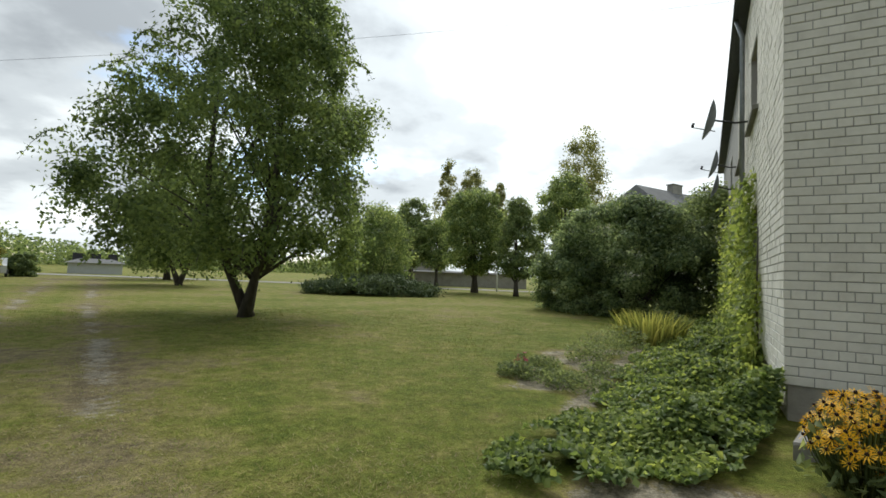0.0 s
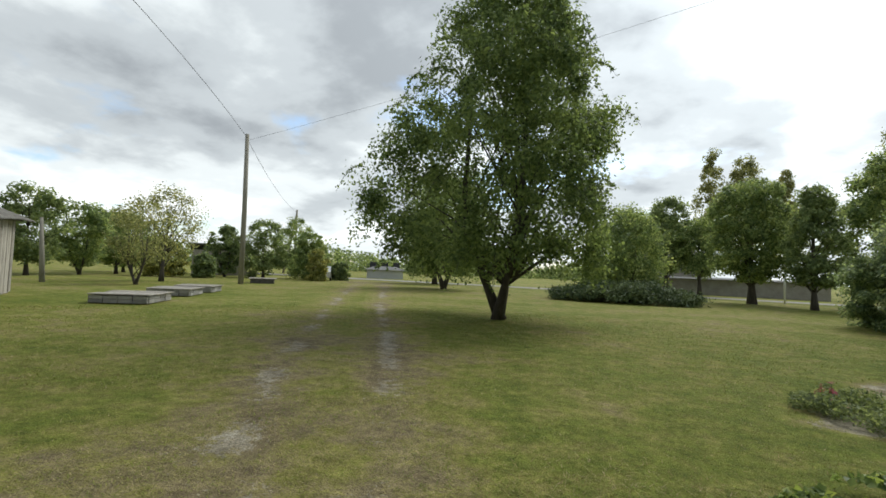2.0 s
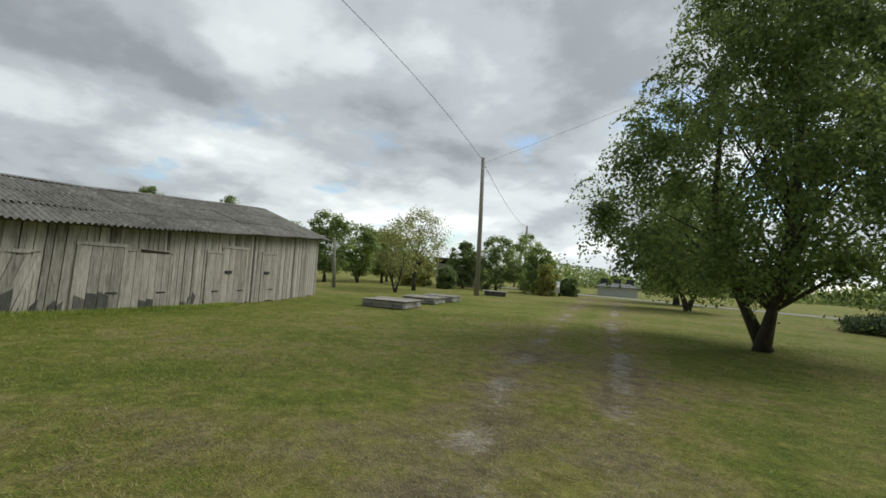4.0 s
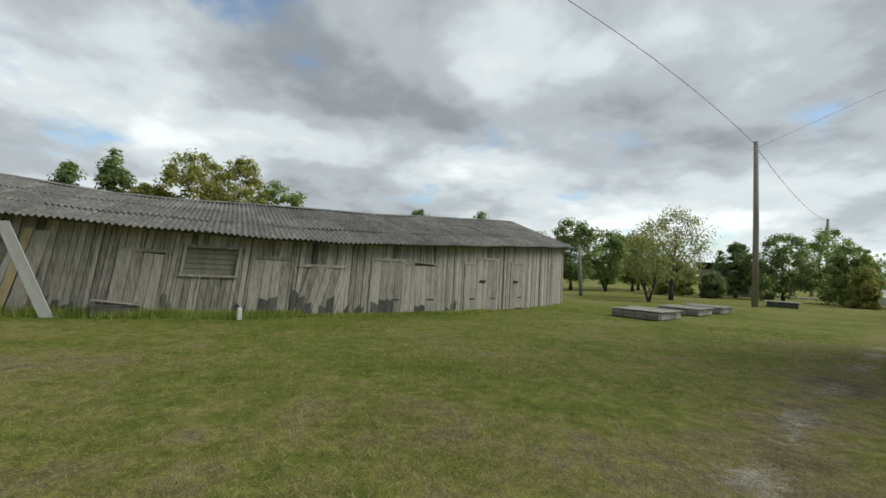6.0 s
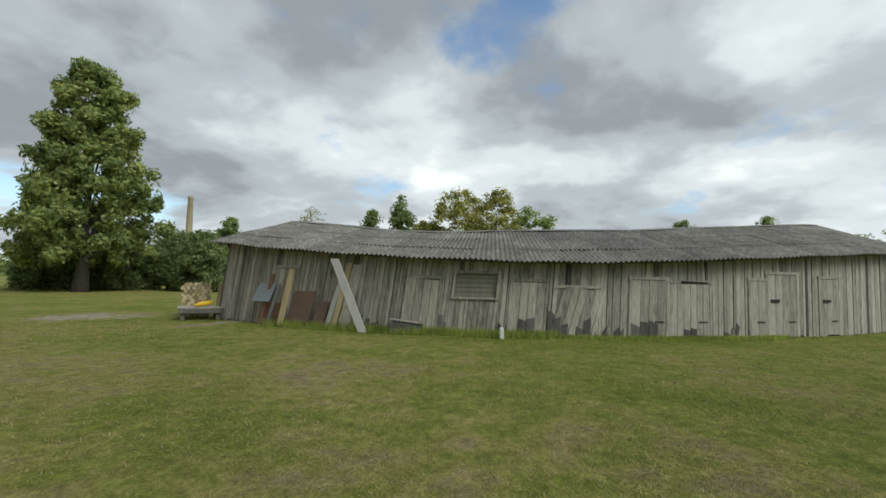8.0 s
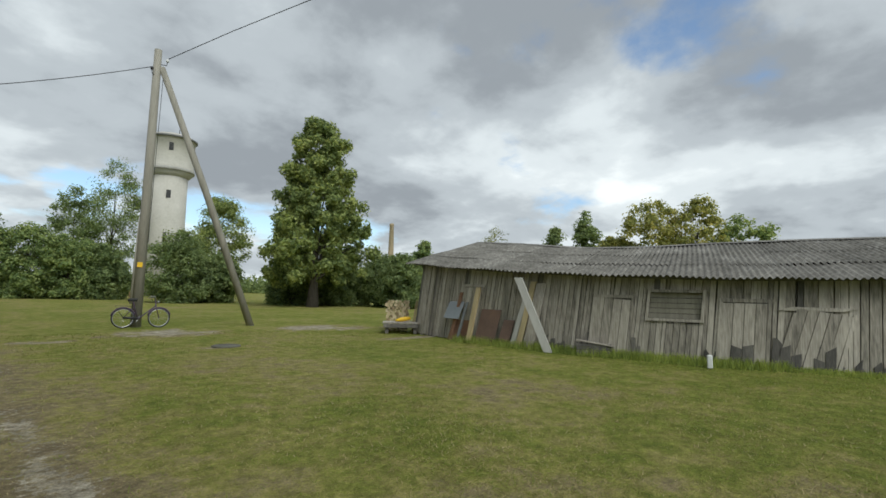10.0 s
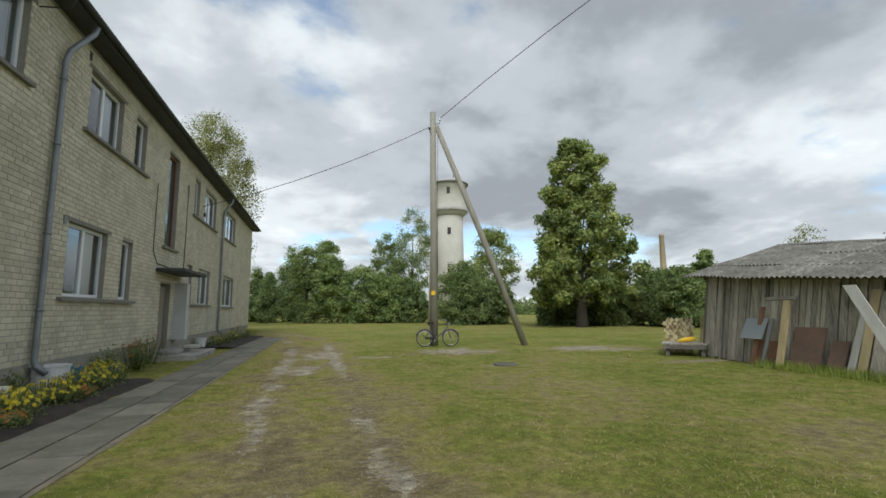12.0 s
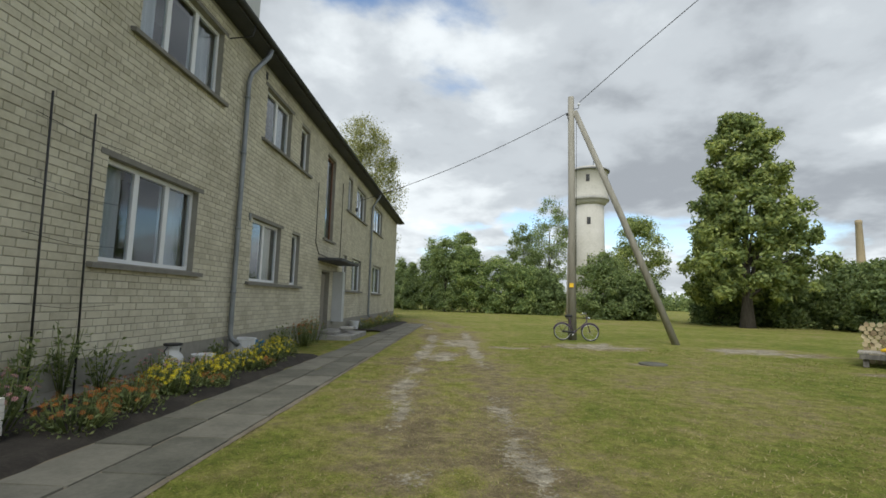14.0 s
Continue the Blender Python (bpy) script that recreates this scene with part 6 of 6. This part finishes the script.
def dry_plant(at, hgt, seed, label):
    rng = np.random.default_rng(seed)
    t = thing("tall_plant", (at[0], at[1], 0.04), label, "plant", "house flower bed")
    runs, c = [], []
    for k in range(12):
        a, q = rng.uniform(0, 6.283), rng.uniform(0.05, 0.3)
        p = Vector((math.cos(a) * q, math.sin(a) * q, hgt * rng.uniform(0.6, 1)))
        runs.append(([(0, 0, 0), p * 0.55, p], [0.008, 0.006, 0.003]))
        for j in range(12):
            c.append(p * rng.uniform(0.3, 1) + Vector(rng.normal(0, 0.05, 3)))
    tubes("stem", runs, M["leaf_bed"], t, 4)
    c = np.array([tuple(q) for q in c])
    v, f = blades(c, np.tile([0, 0, 0.5], (len(c), 1)), 0.09, 0.035, rng)
    link("leaves", v, f, M["leaf_bed"], t)


for k, (x, yy, hh) in enumerate([(-5.11, 4.89, 0.95), (-5.12, 5.49, 1.0), (-5.05, 5.98, 0.8), (-4.78, 3.81, 0.7), (-5.33, 9.06, 0.5), (-5, 11.35, 0.5), (-5.24, 12.04, 0.6)]):
    dry_plant((x, yy), hh, 240 + k, "thin half-dry stalks in the flower bed")
tr = thing("climbing_frame", (FX + 0.22, 5.0, 0.04), "pair of thin dark rods with string rungs against the wall", "trellis")
for y0, z in ((-0.05, 3.78), (0.58, 3.75)):
    tubes("rod", [([(0, y0 + 0.1, 0), (-0.03, y0, z)], 0.013)], M["dark_metal"], tr, 6)
for z in (1.2, 2.0, 2.6, 3.4):
    tubes("string", [([(0, -0.25, z + 0.05), (0, 0.45, z - 0.02), (0, 1.2, z + 0.02)], 0.004)], M["wire"], tr, 4)

# vessels along the wall
mc = thing("milk_can", (-5.02, 7.37, 0.06), "old white enamel milk can by the wall", "milk can")
lathe("body", [(0.15, 0), (0.17, 0.02), (0.17, 0.32), (0.15, 0.38), (0.10, 0.43), (0.10, 0.5), (0.13, 0.54), (0.12, 0.54)], M["panel"], mc, 24)
lathe("rim", [(0.12, 0.53), (0.14, 0.54), (0.14, 0.57), (0.12, 0.57)], M["dark_metal"], mc, 24)
tubes("handle", [([(0, -0.17, 0.4), (0, -0.21, 0.46), (0, -0.13, 0.52)], 0.01), ([(0, 0.17, 0.4), (0, 0.21, 0.46), (0, 0.13, 0.52)], 0.01)], M["dark_metal"], mc, 6)


def tub(name, at, r, hgt, mat, label):
    t = thing(name, at, label, "bucket", "vessels by the wall")
    lathe("body", [(r * 0.82, 0), (r, hgt), (r * 1.06, hgt), (r * 1.06, hgt + 0.015), (r * 0.95, hgt + 0.01), (r * 0.8, 0.02)], M[mat], t, 24).data.shade_flat()


tub("bucket", (-4.96, 8.14, 0.06), 0.19, 0.3, "white", "white enamel bowl in the flower bed")
tub("bucket", (-5.29, 10.09, 0.06), 0.3, 0.42, "white", "large white plastic tub by the rain pipe")
tub("bucket", (-5.43, 11.03, 0.06), 0.2, 0.28, "blue", "blue plastic bucket by the wall")
tub("bucket", (-5.69, 20.73, 0.05), 0.22, 0.35, "white", "white bucket past the door")
st = thing("brick_pile", (-4.43, 3.96, 0.05), "small pile of old white bricks in the bed", "bricks", turn=12)
for k in range(6):
    box("brick", (-0.12, -0.06, k * 0.07), (0.13, 0.06, k * 0.07 + 0.064), M["brick_white"], st, 0.004, m=pose(0, 0, 0, 0, 0, (k * 37) % 23 - 11))
st = thing("door_stone", (-4.9, 17.2, 0.262), "rough stone blocks on the door step", "stone")
box("block", (-0.3, -0.25, 0), (0.2, 0.2, 0.12), M["concrete"], st, 0.03)

# ---- creeper on the end house and over the ground ----
def creeper():
    rng = np.random.default_rng(91)
    t = thing("creeper", (0, 0, 0), "green creeper climbing the white brick wall", "creeper")
    pos, nrm = [], []
    while len(pos) < 9000:
        s, z = rng.uniform(1.6, 12), rng.uniform(0, 3.5)
        top = 3.3 - 0.10 * abs(s - 5) + 0.35 * math.sin(s * 2.3)
        if s < 3.2:
            top = 0.5 + (s - 1.6) * 1.2
        if z > top * (0.85 + 0.3 * rng.uniform()):
            continue
        u = abs(rng.normal(0.0, 0.16)) + 0.03 + 0.35 * max(0.0, 1 - z / 1.2) * rng.uniform()
        pos.append(side_point(u, s, z))
        nrm.append((-GX, -GY, 0.5))
    v, f = blades(np.array(pos), np.array(nrm), 0.12, 0.085, rng)
    link("leaves", v, f, M["leaf_vine_lit"], t)
    runs = [([side_point(0.05, s, 0.1), side_point(0.06, s + 0.2, 1.2), side_point(0.05, s + 0.1, 2.4)], [0.02, 0.015, 0.008]) for s in (2.4, 4.2, 5.8, 7.5)]
    for run in runs:
        tubes("stem", [run], M["bark"], t, 5)
    g = tagged(new("ground_creeper"), "thick creeper and ivy spread over the ground", "creeper")
    edge = [(-0.35, -3.6), (-1.0, -4.35), (-2.0, -5.4), (-3.0, -7.0), (-4.6, -9.6), (-7.6, -14.2), (-11, -19.5)]
    poly = edge + [side_point(0, 16, 0)[:2], (CX, CY), (-2.55, -3.55), (-1.9, -3.25), (-0.9, -3.2)]

    def inside(x, y):
        c = False
        j = len(poly) - 1
        for i in range(len(poly)):
            xi, yi, xj, yj = *poly[i], *poly[j]
            if (yi > y) != (yj > y) and x < (xj - xi) * (y - yi) / (yj - yi) + xi:
                c = not c
            j = i
        return c

    pos, k = [], 0
    while len(pos) < 33000:
        x, y = rng.uniform(-11, -0.3), rng.uniform(-19.5, -3.1)
        if rng.uniform() > np.interp(math.hypot(x, y), [3, 7, 18], [1.0, 0.5, 0.12]):
            continue
        if not inside(x, y):
            continue
        d = near_line(np.array([x]), np.array([y]), edge)[0]
        near = min(d, abs(y + 3.2) + 0.1)
        top = min(0.40, 0.05 + 0.2 * near) * (0.7 + 0.75 * math.sin(x * 3.1 + y * 2.3) * math.sin(x * 1.7 - y * 2.9))
        if near < 0.8 and rng.uniform() > 0.1 + near * 0.9 + 0.55 * math.sin(x * 6 + y * 4) * math.sin(x * 3.3 - y * 5.1):
            continue
        pos.append((x, y, max(0.02, top * rng.uniform(0.55, 1.0) ** 0.5)))
    pos = np.array(pos)
    v, f = blades(pos, np.tile([0.15, 0.1, 1.0], (len(pos), 1)), 0.082, 0.058, rng, 0.25)
    link("leaves", v, f, M["leaf_vine"], g)
    m = rng.uniform(size=len(pos)) < 0.22
    q = pos[m] + [0, 0, 0.03]
    v, f = blades(q, np.tile([0.15, 0.1, 1.0], (len(q), 1)), 0.07, 0.05, rng, 0.25)
    link("young_leaves", v, f, M["leaf_vine_lit"], g)


creeper()
sl = thing("door_slab", (-3.2, -4.2, 0), "curved pale concrete slab at the wall foot", "slab")
vs, fs = [], []
for z in (-0.05, 0.11, 0.13):
    for k in range(13):
        a = math.radians(60 + 170 * k / 12)
        r = 0.7 - (0.02 if z > 0.12 else 0)
        vs.append((-0.25 + 0.85 * r * math.cos(a) - 0.1, -0.05 + 0.55 * r * math.sin(a), z))
fs = [tuple(range(26, 39))] + [(j * 13 + k, j * 13 + (k + 1) % 13, (j + 1) * 13 + (k + 1) % 13, (j + 1) * 13 + k) for j in range(2) for k in range(13)]
link("slab", vs, fs, M["concrete"], sl)

# garden bed on the lawn
t = thing("iris_clump", (-5.55, -10.9, 0), "tall yellow-green clump of sword leaves", "plant")
rng = np.random.default_rng(95)
vs, fs = [], []
for k in range(420):
    a, r = rng.uniform(0, 6.283), rng.uniform(0, 1) ** 0.5
    x, y = math.cos(a) * r * 0.75, math.sin(a) * r * 0.5
    hh = rng.uniform(0.45, 0.85)
    lx, ly = x * 0.35 + rng.normal(0, 0.08), y * 0.35 + rng.normal(0, 0.08)
    b_ = rng.uniform(0, 6.283)
    wx, wy = 0.016 * math.cos(b_), 0.016 * math.sin(b_)
    o = len(vs)
    vs += [(x - wx, y - wy, 0), (x + wx, y + wy, 0), (x + lx * 0.5 + wx, y + ly * 0.5 + wy, hh * 0.65), (x + lx * 0.5 - wx, y + ly * 0.5 - wy, hh * 0.65), (x + lx * 1.3, y + ly * 1.3, hh)]
    fs += [(o, o + 1, o + 2, o + 3), (o + 3, o + 2, o + 4)]
link("sword_leaves", vs, fs, M["leaf_iris"], t)
flower_clump("cockscomb", (-1.65, -7.3), 0.14, 0.3, "leaf_bed", "flower_red", "small crimson flowers at the bed's edge", 12, 0.04, 260, 150, 0.06, None, 8, 0.8, "lawn flower bed", 0.0)
for k, (x, y, r, hh) in enumerate([(-1.5, -7.0, 0.28, 0.22), (-2.0, -7.3, 0.3, 0.28), (-2.2, -6.3, 0.45, 0.22), (-1.9, -6.7, 0.4, 0.16), (-3.1, -8.4, 0.42, 0.38), (-3.7, -9.1, 0.5, 0.55), (-4.4, -9.8, 0.5, 0.6), (-2.9, -7.2, 0.35, 0.2), (-6.6, -11.9, 0.5, 0.8)]):
    flower_clump("garden_plant", (x, y), r, hh, "leaf_bed", "flower_pink", "low grey-green plant in the lawn bed", 3 if k % 2 else 1, 0.022, 270 + k, 900, 0.055, None, 7, 0.8, "lawn flower bed", 0.0)


# ---- grass ----
def lawn_blades():
    rng = np.random.default_rng(99)
    n = 430000
    r = 1.7 + 16 * rng.uniform(0, 1, n) ** 1.2
    hd = np.radians(rng.uniform(-232, 52, n))
    x, y = -np.sin(hd) * r, np.cos(hd) * r
    keep = (wear(x, y) + rng.normal(0, 0.12, n) < 0.42) & ~((x < -2.45) & (y > -1)) & (x > -2.4 - 0.3 * np.abs(y)) & ~((y < -3.0) & (x < -0.8 + (y + 3.0) * 0.62))
    keep &= rng.uniform(0, 1, n) < 0.55 + 0.45 * lumps(x * 1.3, y * 1.3, 8)
    x, y, r = x[keep], y[keep], r[keep]
    tint = lush(x, y)
    n = len(x)
    a = rng.uniform(0, 6.283, n)
    ca, sa = np.cos(a), np.sin(a)
    w = 0.0014 + 0.00055 * r
    ln = rng.uniform(0.02, 0.06, n) * (1 + 0.3 * tint) * (1 + 0.4 * np.clip(lumps(x * 0.7, y * 0.7, 6), -1, 1))
    z0 = 0.02 * lumps(x * 0.5, y * 0.5, 5) - 0.018
    p = np.empty((n, 3, 3))
    p[:, 0] = np.stack([x + sa * w, y - ca * w, z0], 1)
    p[:, 1] = np.stack([x + ca * ln, y + sa * ln, z0 + ln * rng.uniform(0.15, 0.6, n)], 1)
    p[:, 2] = np.stack([x - sa * w, y + ca * w, z0], 1)
    dry = rng.uniform(0, 1, n) > 0.62 + 0.3 * tint
    for name, pick, mat, label in (("grass", ~dry, "grass_blade", "short mown grass blades, fresh green"), ("dry_grass", dry, "grass_dry", "short straw-coloured grass blades")):
        q = p[pick]
        link(name, q.reshape(-1, 3), np.arange(3 * len(q)).reshape(-1, 3), M[mat], None, False, label, "grass", kind="stuff")
    # taller weeds along the barn foot
    m = 14000
    s = rng.uniform(0.10, 0.72, m)
    v = []
    for q in s.tolist():
        bx, by, _ = barn_point(q, -abs(rng.normal(0.1, 0.22)) - 0.08, 0, False)
        h2 = rng.uniform(0.04, 0.2) * (1.2 if q < 0.45 else 0.6)
        b2 = rng.uniform(0, 6.283)
        v += [(bx - 0.009 * math.cos(b2), by - 0.009 * math.sin(b2), -0.02), (bx + 0.009 * math.cos(b2), by + 0.009 * math.sin(b2), -0.02), (bx + rng.normal(0, 0.04), by + rng.normal(0, 0.04), h2)]
    link("barn_weeds", v, [(3 * k, 3 * k + 1, 3 * k + 2) for k in range(m)], M["leaf_vine_lit"], None, False, "fresh green weeds along the barn foot", "weeds", kind="stuff")


lawn_blades()

# ---- single bricks nearest the yard ----
for cells, point, mat, house in ((NEAR_BRICKS, facade_point, "brick", HOUSE), (NEAR_WHITE, gable_point, "brick_white", END_HOUSE)):
    for cell in cells:
        vs, fs = brick_mesh([cell], point)
        link("brick", vs, fs, M[mat], house)
